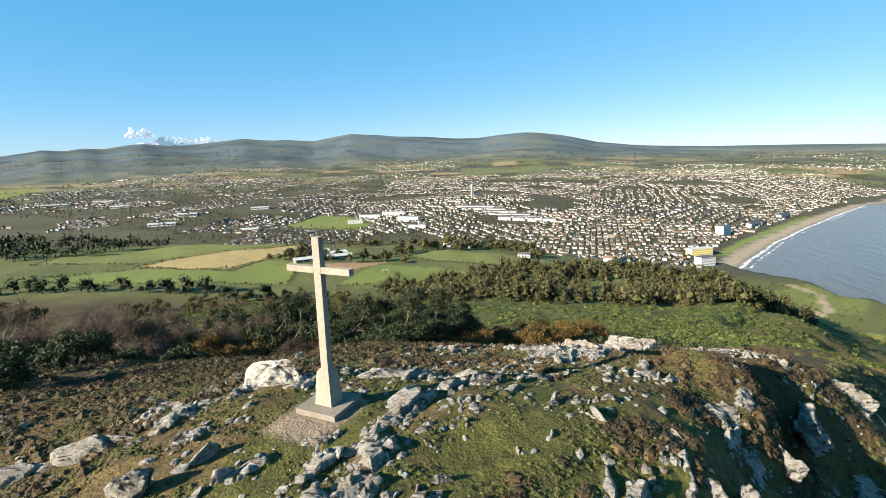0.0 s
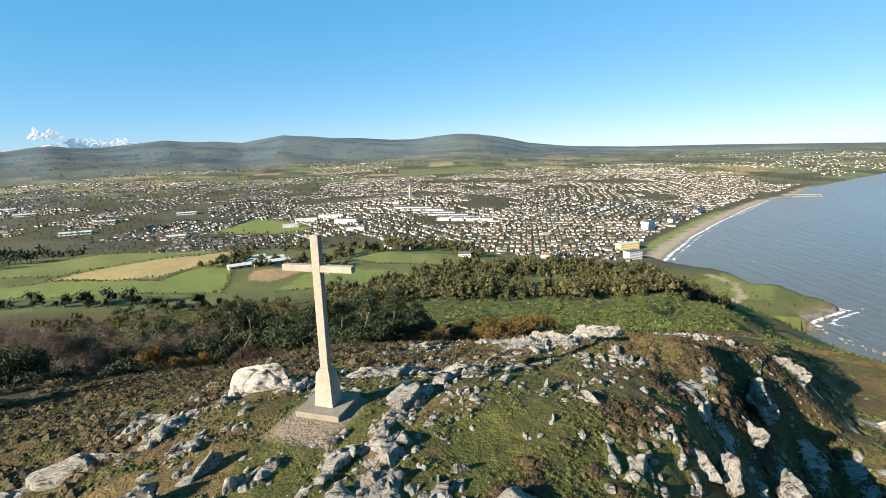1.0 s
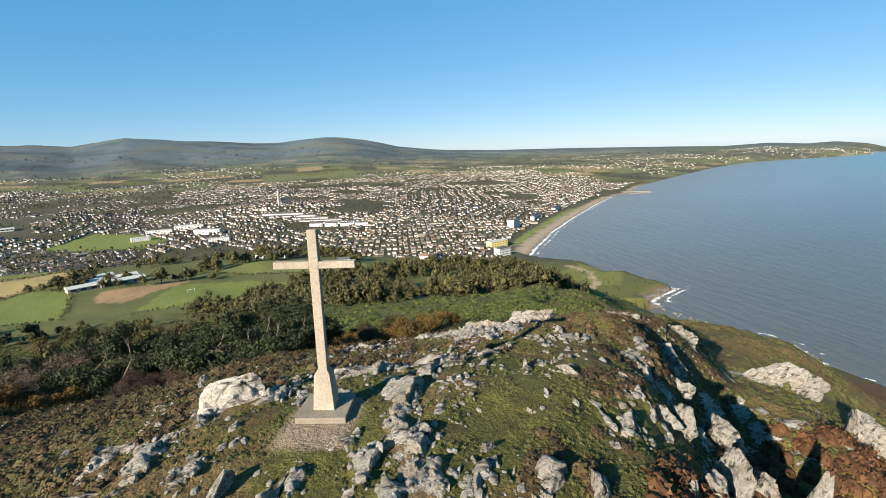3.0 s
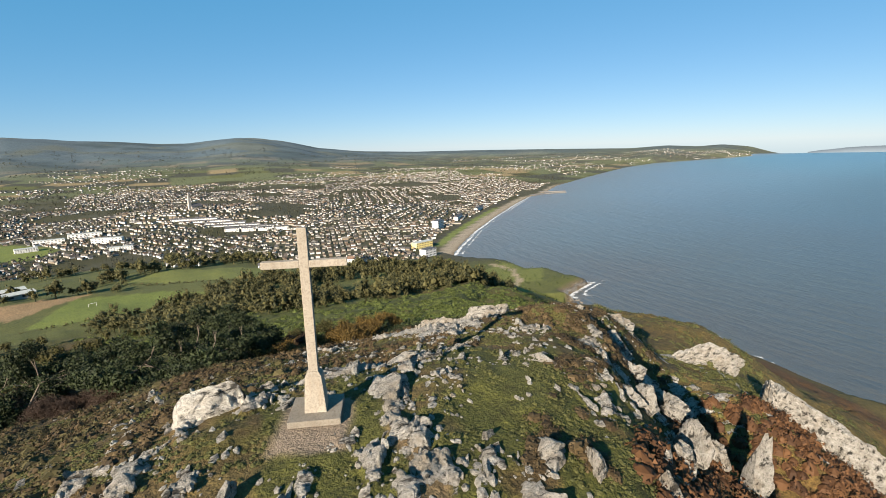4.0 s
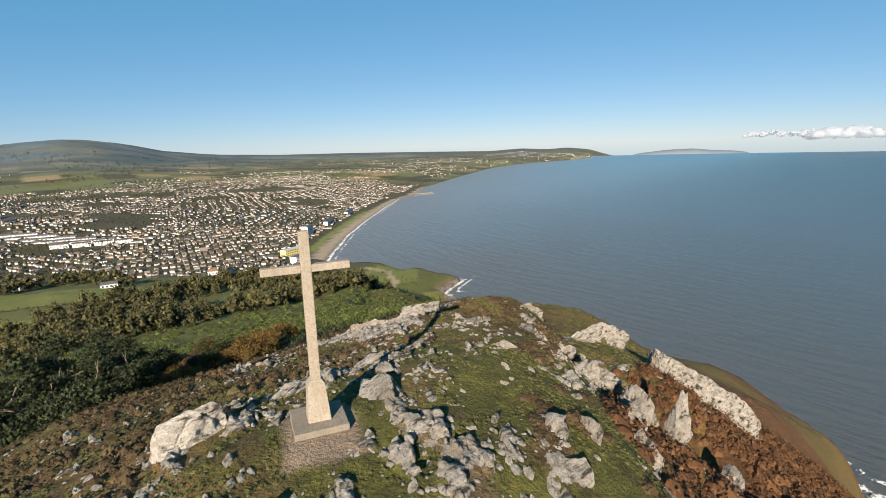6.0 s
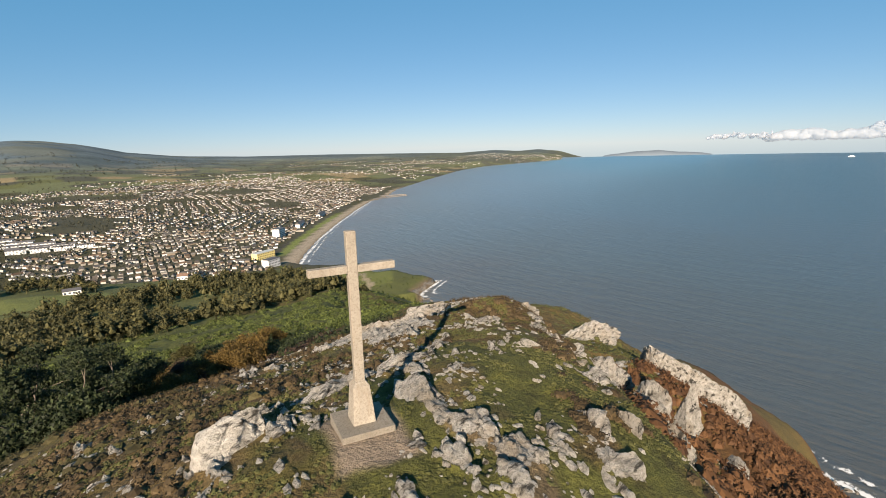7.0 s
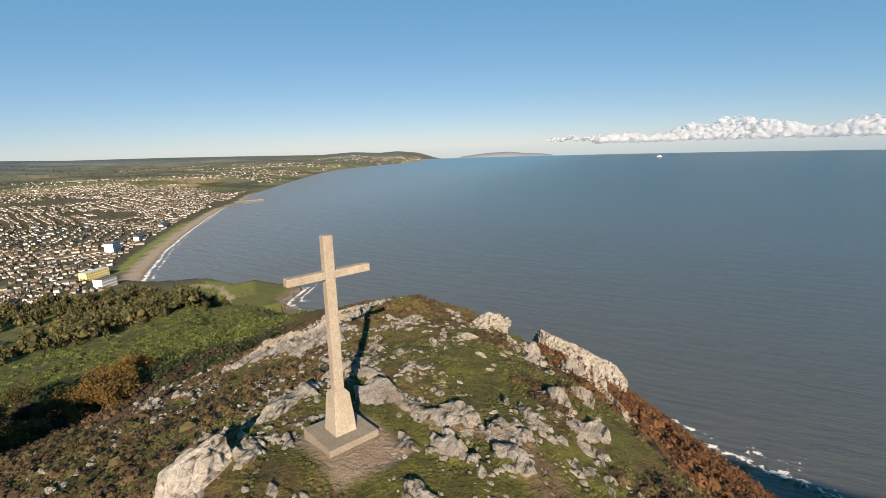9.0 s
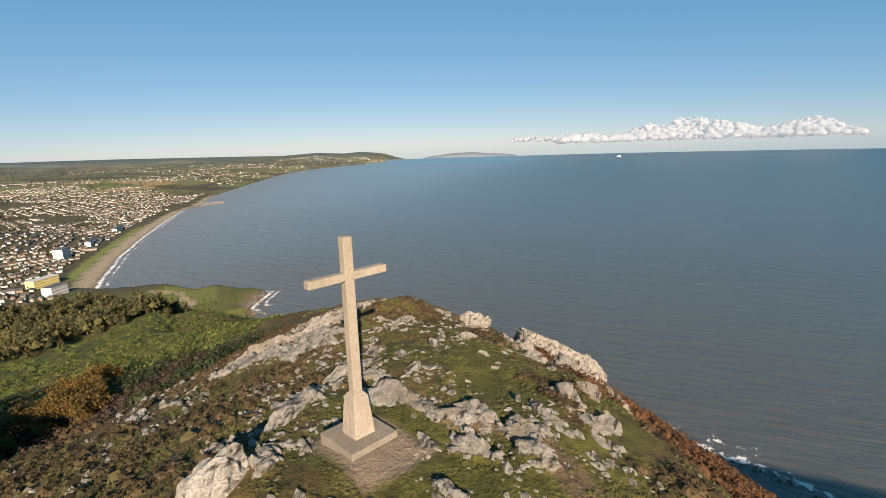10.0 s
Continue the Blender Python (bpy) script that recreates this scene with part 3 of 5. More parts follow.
def build_cross():
    root = new("stone_cross")
    root.matrix_world = pose(0, 0, 0, 0, 0, -18.0)
    tagged(root, "weathered grey concrete cross on a tapered pedestal and plinth", "cross")
    b = bmesh.new()
    block(b, -1.0, 1.0, -1.0, 1.0, -0.35, 0.245, 1.0, 0.025)
    link_part("plinth", b, MAT_PLINTH, root, "square concrete plinth slab")
    b = bmesh.new()
    block(b, -0.425, 0.425, -0.425, 0.425, 0.245, 1.70, 0.735, 0.02)
    bmesh.ops.subdivide_edges(b, edges=list(b.edges), cuts=5, use_grid_fill=True)
    wear(b, 0.012, 9)
    link_part("pedestal", b, MAT_ROUGHCAST, root, "tapered rough-cast pedestal")
    b = bmesh.new()
    block(b, -0.31, 0.31, -0.31, 0.31, 1.70, 1.86, 0.62, 0.015)
    link_part("shoulder", b, MAT_CONCRETE, root)
    b = bmesh.new()
    block(b, -0.185, 0.185, -0.16, 0.16, 1.80, 7.5, 0.98, 0.03)
    link_part("shaft", b, MAT_CONCRETE, root, "tall square shaft")
    for side in (-1, 1):
        b = bmesh.new()
        lo, hi = sorted((side * 0.18, side * 1.575))
        block(b, lo, hi, -0.157, 0.157, 5.995, 6.27, 1.0, 0.025)
        link_part("arm", b, MAT_CONCRETE, root)


build_cross()


# ---- rocks of the hilltop ----
def ground_at(x, y):
    z, _ = surface(np.array([float(x)]), np.array([float(y)]))
    return float(z[0])


def mesh_arrays(me):
    v = np.empty(len(me.vertices) * 3)
    me.vertices.foreach_get("co", v)
    me.calc_loop_triangles()
    f = np.empty(len(me.loop_triangles) * 3, np.int32)
    me.loop_triangles.foreach_get("vertices", f)
    return v.reshape(-1, 3), f.reshape(-1, 3)


def rock_mesh(seed, sub=4, planes=17, rough=0.05):
    """A split block: a ball cut by joint planes, its faces broken into smaller blocks."""
    rnd = random.Random(seed)
    b = bmesh.new()
    bmesh.ops.create_icosphere(b, subdivisions=sub, radius=1)
    cuts = []
    for _ in range(planes):
        n = Vector((rnd.gauss(0, 1), rnd.gauss(0, 1), rnd.gauss(0.25, 0.8))).normalized()
        cuts.append((n, rnd.uniform(0.32, 0.78)))
    off = Vector((seed * 3.7, seed * 1.3, 0))
    for v in b.verts:
        for n, d in cuts:
            k = v.co.dot(n) - d
            if k > 0:
                v.co -= n * k * 0.98
        out = v.co.normalized()
        q = Vector((v.co.x * 1.3, v.co.y * 2.4, v.co.z * 1.8)) + off
        dist, spots = noise.voronoi(q)
        split = max(0.0, 0.10 - (dist[1] - dist[0])) / 0.10
        v.co += out * (noise.noise(spots[0] * 7.31) * rough * 2.4 - split * rough * 1.3 + noise.fractal(v.co * 3.0 + off, 0.6, 2.1, 5) * rough)
    me = bpy.data.meshes.new("rock")
    b.to_mesh(me)
    b.free()
    for p in me.polygons:
        p.use_smooth = False
    me.materials.append(MAT_ROCK)
    return me


BOULDERS = [rock_mesh(k, 4, 11, 0.06) for k in range(8)]
PEBBLES = [rock_mesh(k, 3, 9, 0.035) for k in range(8)]
QUARTZ = [m.copy() for m in BOULDERS]
for m in QUARTZ:
    m.materials[0] = MAT_QUARTZ


def boulder(x, y, top, long, wide, tall, yaw=0, tilt=0, kind=0, label="pale quartzite boulder set in the turf"):
    """A boulder whose crown reaches top; x, y its middle."""
    ob = new("boulder", (QUARTZ if "white" in label else BOULDERS)[kind % len(BOULDERS)])
    ob.matrix_world = pose(x, y, top - tall * 0.72, tilt, 0, yaw) @ Matrix.Diagonal((long * 0.68, wide * 0.68, tall * 1.0, 1))
    return tagged(ob, label, "rock", "rocks on the hilltop")


def outcrop(x, y, top, long, wide, tall, yaw, cuts, seed, label, material=None, tilt=0, blocks=1.0):
    """A rib of bare rock in one piece: cut by joint planes, split into blocks along its grain."""
    rnd = random.Random(seed)
    b = bmesh.new()
    bmesh.ops.create_icosphere(b, subdivisions=6 if long > 4 else 5, radius=1)
    half = Vector((long * 0.56, wide * 0.58, tall))
    planes = []
    for _ in range(cuts + 5):
        n = Vector((rnd.gauss(0, 0.7), rnd.gauss(0, 1), rnd.gauss(0.3, 0.8))).normalized()
        planes.append((n, rnd.uniform(0.55, 0.86)))
    off = Vector((seed * 5.3, seed * 2.1, seed * 0.7))
    k = min(1.0, 0.35 + 0.3 * tall)
    bold = 0.22 + 0.03 * min(long, 10)
    for v in b.verts:
        out = Vector((v.co.x / half.x, v.co.y / half.y, v.co.z / half.z)).normalized()
        for n, d in planes:
            e = v.co.dot(n) - d
            if e > 0:
                v.co -= n * e * 0.94
        p = Vector((v.co.x * half.x, v.co.y * half.y, v.co.z * half.z))
        q = Vector((p.x * 0.5, p.y * 1.05, p.z * 0.8)) + off
        dist, spots = noise.voronoi(q)
        split = max(0.0, 0.09 - (dist[1] - dist[0])) / 0.09
        lift = noise.noise(spots[0] * 7.31) * 0.40
        p += out * k * (blocks * lift - 0.24 * blocks * split + 0.7 * bold * noise.fractal(q * 0.7, 0.7, 2.1, 5) + 0.03 * noise.noise(q * 4.2))
        v.co = p
    crown = max(v.co.z for v in b.verts)
    bmesh.ops.translate(b, verts=b.verts, vec=(0, 0, -crown + 0.12 * tall))
    me = bpy.data.meshes.new("outcrop")
    b.to_mesh(me)
    b.free()
    for f in me.polygons:
        f.use_smooth = False
    me.materials.append(material or MAT_ROCK)
    ob = new("outcrop", me)
    ob.matrix_world = pose(x, y, top, tilt, 0, yaw)
    return tagged(ob, label, "rock", "rocks on the hilltop")


outcrop(-3.7, 3.0, 0.66, 2.9, 2.1, 2.0, 18, 8, 3, "large white quartz boulder on the turf", MAT_QUARTZ, 0, 0.3)
outcrop(3.4, 0.7, 0.30, 3.4, 2.4, 0.9, 60, 6, 4, "broad buff rock slab beside the plinth")
outcrop(3.0, -3.3, 0.45, 2.4, 0.9, 0.9, 75, 5, 5, "upright rock fin casting a dark shadow")
outcrop(2.4, -5.6, 0.4, 2.8, 0.9, 0.9, 75, 6, 6, "upright rock fin casting a dark shadow")
boulder(1.6, -5.7, 0.15, 1.7, 1.1, 0.8, 70, 0, 6)
boulder(1.0, -6.9, 0.1, 1.9, 0.6, 0.9, 75, 0, 7)
outcrop(7.2, -5.6, 0.05, 2.6, 1.4, 1.1, 55, 5, 15, "pointed pale rock beside the grass")
boulder(5.7, -7.7, -0.1, 1.8, 1.2, 1.1, 20, 0, 5)
boulder(8.3, -6.6, -0.6, 1.5, 0.9, 1.0, 70, 0, 2)
boulder(7.9, -2.4, -0.35, 0.9, 0.6, 0.7, 60, 0, 4)
boulder(7.1, 0.6, -0.35, 1.5, 0.8, 0.6, 120, 0, 6)
boulder(4.6, -2.4, 0.05, 1.5, 0.6, 0.4, 110, 0, 7)
boulder(5.4, -4.2, 0.0, 0.7, 0.5, 0.5, 30, 0, 1)
boulder(13.4, 0.1, -1.6, 1.4, 1.0, 1.2, 80, 0, 2)
boulder(15.9, -0.9, -2.3, 1.4, 1.2, 1.0, 70, 0, 0, "tall pale rock at the brink")
boulder(17.2, -0.5, -2.7, 1.5, 1.3, 1.1, 80, 0, 1, "tall pale rock at the brink")
boulder(17.6, -3.2, -3.4, 2.4, 0.9, 1.7, 75, 10, 3)
boulder(15.2, -4.6, -2.9, 1.8, 0.9, 1.3, 75, 5, 5)
boulder(13.2, -5.6, -2.4, 1.7, 1.0, 1.2, 60, 5, 6)
boulder(11.4, -7.2, -2.0, 2.0, 1.0, 1.4, 70, 5, 7)
boulder(21.8, -4.0, -6.0, 1.8, 0.9, 4.4, 60, 14, 4, "tall blade of pale rock standing on the slope")
boulder(27.0, -5.5, -12.6, 2.6, 1.8, 2.0, 40, 20, 2, "flat pale rock among red bracken")
outcrop(44.6, 15.8, -12.0, 8.0, 3.8, 2.6, -28, 9, 7, "long whaleback of pale rock above the sea", None, 6)
outcrop(44.0, 2.6, -15.0, 12.0, 6.4, 4.4, -72, 11, 18, "great sloping slab of pale rock above the sea", None, 0).matrix_world = pose(43.4, 2.8, -13.6, 0, 0, -72) @ pose(0, 0, 0, 0, 22, 0)
outcrop(30.8, 18.2, -6.8, 8.0, 3.4, 1.9, -14, 9, 9, "pale rock hump on the shoulder of the hill")
outcrop(17.0, 15.4, -2.7, 4.6, 2.2, 1.4, -25, 7, 10, "pale ridge rock at the crest")
outcrop(13.6, 20.0, -4.9, 8.0, 2.4, 1.5, -56, 9, 11, "long sloping ridge slab of pale rock").matrix_world = pose(13.8, 19.8, -4.7, 0, 0, -56) @ pose(0, 0, 0, 0, -18, 0)
outcrop(13.6, 12.2, -2.65, 5.0, 2.4, 1.1, -35, 8, 12, "flat banded rock on the ridge")
boulder(10.3, 7.0, -1.4, 3.0, 1.4, 1.0, -20, 0, 6)
outcrop(6.0, 4.8, -0.7, 4.2, 1.6, 0.9, -30, 7, 13, "broken grey rock rib in the turf")
outcrop(1.4, 4.6, -0.4, 4.2, 1.6, 0.9, 10, 7, 14, "broken grey rock rib in the turf")
outcrop(21.8, 12.4, -3.4, 4.4, 1.5, 1.2, 62, 6, 21, "jagged rock rib along the brink")
outcrop(21.4, 8.4, -3.4, 3.4, 1.1, 1.1, 80, 6, 22, "jagged rock rib along the brink")
outcrop(21.6, 4.8, -4.4, 2.8, 1.0, 1.1, 100, 6, 23, "jagged rock rib along the brink")
outcrop(21.4, 1.0, -5.3, 2.6, 0.9, 1.1, 86, 6, 31, "jagged rock rib along the brink")
outcrop(20.6, -2.4, -5.9, 2.2, 0.9, 1.0, 98, 6, 32, "jagged rock rib along the brink")
outcrop(26.6, 11.0, -5.5, 4.6, 1.6, 1.2, 66, 6, 24, "grey rock rib in the shade of the crest")
outcrop(-8.6, -2.6, -0.1, 3.4, 1.1, 0.8, 20, 6, 25, "broken white rock rib in the heather")
outcrop(-11.6, -4.4, -0.75, 3.8, 1.2, 0.9, 28, 6, 26, "broken white rock rib in the heather")
boulder(-7.9, 0.6, -0.05, 1.7, 1.1, 1.3, 60, 0, 5, "grey rock standing out of the heather")
boulder(-7.2, -0.3, -0.3, 1.2, 0.8, 0.8, 30, 0, 7)
boulder(-9.8, 0.2, -0.8, 1.8, 0.9, 0.8, 20, 0, 0)
boulder(-12.0, -0.7, -1.4, 2.0, 1.0, 0.8, 35, 0, 3)
boulder(-14.0, -1.8, -1.9, 2.6, 1.2, 0.9, 40, 0, 6)
boulder(-2.1, -4.8, 0.3, 0.9, 0.7, 0.8, 60, 0, 1)
boulder(-4.8, -5.8, 0.5, 1.6, 1.0, 0.8, 40, 0, 2)
boulder(-3.6, -3.9, 0.35, 1.2, 0.7, 0.6, 50, 0, 4)


def scatter_rocks():
    rnd = random.Random(5)
    made = tries = 0
    while made < 290 and tries < 9000:
        tries += 1
        x, y = rnd.uniform(-18, 30), rnd.uniform(-15, 20)
        if math.hypot(x, y) < 1.9 or x - float(line(y, CREST)) > 22:
            continue
        rock, _, _ = rocky(np.array([x]), np.array([y]))
        left = 0.4 * math.exp(-((x + 7) / 7) ** 2 - ((y + 3) / 4.5) ** 2)
        if rock[0] + left < -0.08 + rnd.random() * 0.5:
            continue
        s = 0.16 + 0.42 * rnd.random() ** 2.5
        ob = new("rock", PEBBLES[rnd.randrange(8)])
        ob.matrix_world = pose(x, y, ground_at(x, y) - 0.08 * s, rnd.uniform(-22, 22), rnd.uniform(-15, 15), 75 + rnd.uniform(-28, 28)) @ Matrix.Diagonal((s * rnd.uniform(1.2, 2.3), s * rnd.uniform(0.5, 0.8), s * rnd.uniform(0.55, 0.95), 1))
        tagged(ob, "angular grey-white rock lying in short turf", "rock", "rocks on the hilltop")
        made += 1


def join_stuff(name, base_v, base_f, places, material, label, category, smooth=False):
    """Many small copies of one shape as one mesh. places: rows of a 4 x 4 matrix."""
    M = np.array([np.array(m) for m in places])
    v = np.einsum("nij,vj->nvi", M[:, :3, :3], base_v) + M[:, None, :3, 3]
    k = len(base_v)
    f = base_f[None] + (np.arange(len(M)) * k)[:, None, None]
    ob = mesh_object(name, v.reshape(-1, 3), f.reshape(-1, base_f.shape[1]), material, smooth)
    return tagged(ob, label, category, kind="stuff")


def scatter_stones():
    rnd = np.random.default_rng(8)
    x, y = rnd.uniform(-26, 34, 40000), rnd.uniform(-17, 26, 40000)
    rock, _, _ = rocky(x, y)
    rock = rock + 0.4 * np.exp(-((x + 7) / 7) ** 2 - ((y + 3) / 4.5) ** 2)
    keep = (rock > rnd.uniform(-0.2, 0.7, len(x))) & (np.hypot(x, y) > 1.8) & (x - line(y, CREST) < 20)
    x, y = x[keep][:5000], y[keep][:5000]
    z, _ = surface(x, y)
    s = 0.05 + 0.22 * rnd.random(len(x)) ** 2.5
    v, f = mesh_arrays(rock_mesh(21, 1, 0, 0.12))
    places = [pose(a, b, c - 0.2 * d, u, w, 75 + q) @ Matrix.Diagonal((d * 1.4, d, d * 0.8, 1)) for a, b, c, d, u, w, q in zip(x, y, z, s, rnd.uniform(-25, 25, len(x)), rnd.uniform(-25, 25, len(x)), rnd.uniform(-40, 40, len(x)))]
    join_stuff("loose_stones", v, f, places, MAT_ROCK, "small pale stones strewn through the turf", "stones")


scatter_rocks()
scatter_stones()


# ---- plants ----
def leaves(rnd, centres, count, spread, size, flat=0.6, turned=0.7):
    """Small three-cornered leaves in clumps round the centres, facing outward more or less."""
    c = np.repeat(np.asarray(centres, float), count, 0)
    n = len(c)
    d = rnd.normal(0, 1, (n, 3))
    d /= np.linalg.norm(d, axis=1)[:, None]
    p = c + d * np.asarray(spread) * (0.45 + 1.25 * rnd.random((n, 1)) ** 0.7)
    out = d + rnd.normal(0, turned, (n, 3))
    a = np.cross(out, rnd.normal(0, 1, (n, 3)))
    a /= np.linalg.norm(a, axis=1)[:, None] + 1e-9
    b = np.cross(out, a)
    b /= np.linalg.norm(b, axis=1)[:, None] + 1e-9
    s = size * rnd.uniform(0.6, 1.4, (n, 1))
    v = np.stack([p - a * s, p + a * s * 0.7 + b * s * flat, p + a * s * 0.7 - b * s * flat], 1).reshape(-1, 3)
    return v, np.arange(3 * n).reshape(-1, 3)


def tubes(segments, sides=4):
    """Tapered limbs. segments: rows of start, end, radius at start, radius at end."""
    V, F = [], []
    for a, b, ra, rb in segments:
        a, b = np.asarray(a, float), np.asarray(b, float)
        d = (b - a) / (np.linalg.norm(b - a) + 1e-9)
        u = np.cross(d, (0.3, 0.9, 0.1))
        u /= np.linalg.norm(u)
        w = np.cross(d, u)
        k = len(V)
        for e, r in ((a, ra), (b, rb)):
            for i in range(sides):
                t = 2 * math.pi * i / sides
                V.append(e + r * (math.cos(t) * u + math.sin(t) * w))
        for i in range(sides):
            j = (i + 1) % sides
            F += [(k + i, k + j, k + sides + j), (k + i, k + sides + j, k + sides + i)]
    return np.array(V), np.array(F)


def branching(seed, tall, spread, stems, depth, lean=0.5, trunk=0.12):
    """Limbs that fork upward; returns the thick ones, the thin ones and the tips."""
    rnd = np.random.default_rng(seed)
    thick, thin, tips = [], [], []

    def grow(p, d, length, r, left):
        q = p + d * length
        (thick if r > 0.035 else thin).append((p, q, r, r * 0.66))
        if left == 0:
            tips.append(q)
            return
        for _ in range(2 if rnd.random() < 0.55 else 3):
            e = d + rnd.normal(0, lean, 3)
            e[2] = max(e[2], 0.05)
            e /= np.linalg.norm(e)
            grow(q, e, length * rnd.uniform(0.62, 0.86), r * 0.62, left - 1)

    for k in range(stems):
        t = 2 * math.pi * (k + rnd.random()) / stems
        d = np.array([math.cos(t) * spread, math.sin(t) * spread, 1.0])
        grow(np.array([0.1 * math.cos(t), 0.1 * math.sin(t), -0.3]), d / np.linalg.norm(d), tall * 0.34, trunk, depth)
    return thick, thin, tips


def plant(name, label, category, seed, tall, spread, stems, depth, leaf, leaf_count, leaf_spread, leaf_size, bark, lean=0.5, trunk=0.12, squash=1.0, flat=0.6):
    """A tree or bush as one thing: trunk and limbs, and a crown of many small leaves or twigs."""
    rnd = np.random.default_rng(seed + 100)
    thick, thin, tips = branching(seed, tall, spread, stems, depth, lean, trunk)
    root = new(name)
    tagged(root, label, category)
    v, f = tubes(thick, 5)
    mesh_object("trunk", v, f, bark, True, root)
    v, f = tubes(thin, 4)
    v2, f2 = leaves(rnd, tips, leaf_count, (leaf_spread, leaf_spread, leaf_spread * squash), leaf_size, flat)
    mesh_object("crown", np.vstack([v, v2]), np.vstack([f, f2 + len(v)]), leaf, False, root)
    return root


def stand(proto, spots, seed, group, low=0.8, high=1.25):
    """Sets copies of a plant on the ground."""
    rnd = random.Random(seed)
    first = True
    for x, y in spots:
        s = rnd.uniform(low, high)
        z = float(height(np.array([float(x)]), np.array([float(y)]))[0])
        m = pose(x, y, z, 0, 0, rnd.uniform(0, 360))
        ob = proto if first else copy_thing(proto, m)
        ob.matrix_basis = m @ Matrix.Diagonal((s, s, s * rnd.uniform(0.9, 1.1), 1))
        ob["group"] = group
        first = False


def ring_of(seed, n, x0, x1, y0, y1):
    rnd = random.Random(seed)
    return [(rnd.uniform(x0, x1), rnd.uniform(y0, y1)) for _ in range(n)]


hawthorn = plant("hawthorn_tree", "leafless grey-brown hawthorn with a dense twiggy crown", "tree", 1, 7.0, 0.75, 5, 5, MAT_TWIG, 28, 0.46, 0.36, MAT_PALE_BARK, flat=0.06)
stand(hawthorn, [(-55, 52), (-50, 50), (-64, 60), (-53, 82), (-73, 64), (-90, 62), (-41, 70)], 1, "bare hawthorns below the hilltop", 1.1, 1.4)
birch = plant("birch_thicket", "purple-brown leafless birch thicket", "shrub", 2, 3.6, 0.35, 7, 4, MAT_PURPLE, 34, 0.36, 0.30, MAT_BARK, 0.35, 0.06, flat=0.05)
stand(birch, [(-16, 46), (-19, 48), (-14.5, 43), (-22, 46), (-30, 58), (-26, 64), (-21, 56), (-23, 53), (-18, 49), (-34, 66), (-18, 54), (-66, 41), (-60, 42), (-2, 70), (8, 74), (-5, 58), (8.5, 59)], 2, "birch thickets", 0.9, 1.3)
autumn = plant("autumn_bush", "rounded bush with yellow-brown autumn leaves", "shrub", 3, 2.6, 0.7, 6, 4, MAT_AUTUMN, 26, 0.26, 0.085, MAT_BARK, 0.5, 0.06)
stand(autumn, [(2, 47), (3.5, 49), (0.5, 45), (11.4, 49), (13.5, 51), (4, 56), (14, 60), (17, 56), (9, 52), (20, 63), (-33, 55), (-38, 50), (6, 61), (24, 66)], 3, "autumn bushes at the edge of the rock", 1.3, 1.8)
pine = plant("pine_tree", "dark green pine with a broad clumped crown", "tree", 4, 8.2, 0.28, 1, 5, MAT_PINE, 64, 0.52, 0.125, MAT_BARK, 0.55, 0.17, 0.55)
stand(pine, [(-11, 43), (-7.5, 41), (-13, 48), (-9, 47), (-4, 46), (-33, 65), (-28, 56), (-16, 60), (-11, 63), (-20, 66), (-6, 62), (-27, 70), (-33, 74), (-14, 72), (-44, 72), (-60, 84), (-65, 88), (-55, 92), (-51, 102), (-47, 98), (-22, 86), (-17, 82), (-26, 90), (-12, 80), (-75, 94), (-35, 98), (-8, 88), (-92, 104), (-4, 76), (-110, 80)], 4, "pines below the hilltop", 1.1, 1.6)
holly = plant("evergreen_bush", "dense dark evergreen bush", "shrub", 5, 2.6, 0.6, 6, 4, MAT_PINE, 20, 0.28, 0.11, MAT_BARK, 0.5, 0.06)
stand(holly, [(-10, 39), (-6, 38), (-12, 40), (-3, 41), (-8, 44), (-35, 24), (-31, 19), (-39, 30), (-27, 9), (-14, 56), (-10, 58), (-6, 57), (-2, 60), (-12, 62), (-7, 66), (-17, 60), (2, 65), (-40, 36), (-45, 40), (-50, 34), (-37, 42), (-58, 38), (-64, 46), (-16, 52), (-9, 53), (-28, 56), (-55, 44)], 5, "evergreen bushes", 1.0, 1.6)
olive = plant("willow_bush", "olive-green bush with thinning leaves", "shrub", 6, 3.0, 0.6, 6, 4, MAT_OLIVE, 15, 0.3, 0.12, MAT_BARK, 0.5, 0.06)
stand(olive, ring_of(61, 24, -85, 30, 66, 110) + ring_of(62, 8, -85, -50, 22, 45), 6, "green bushes on the slope", 0.7, 1.4)


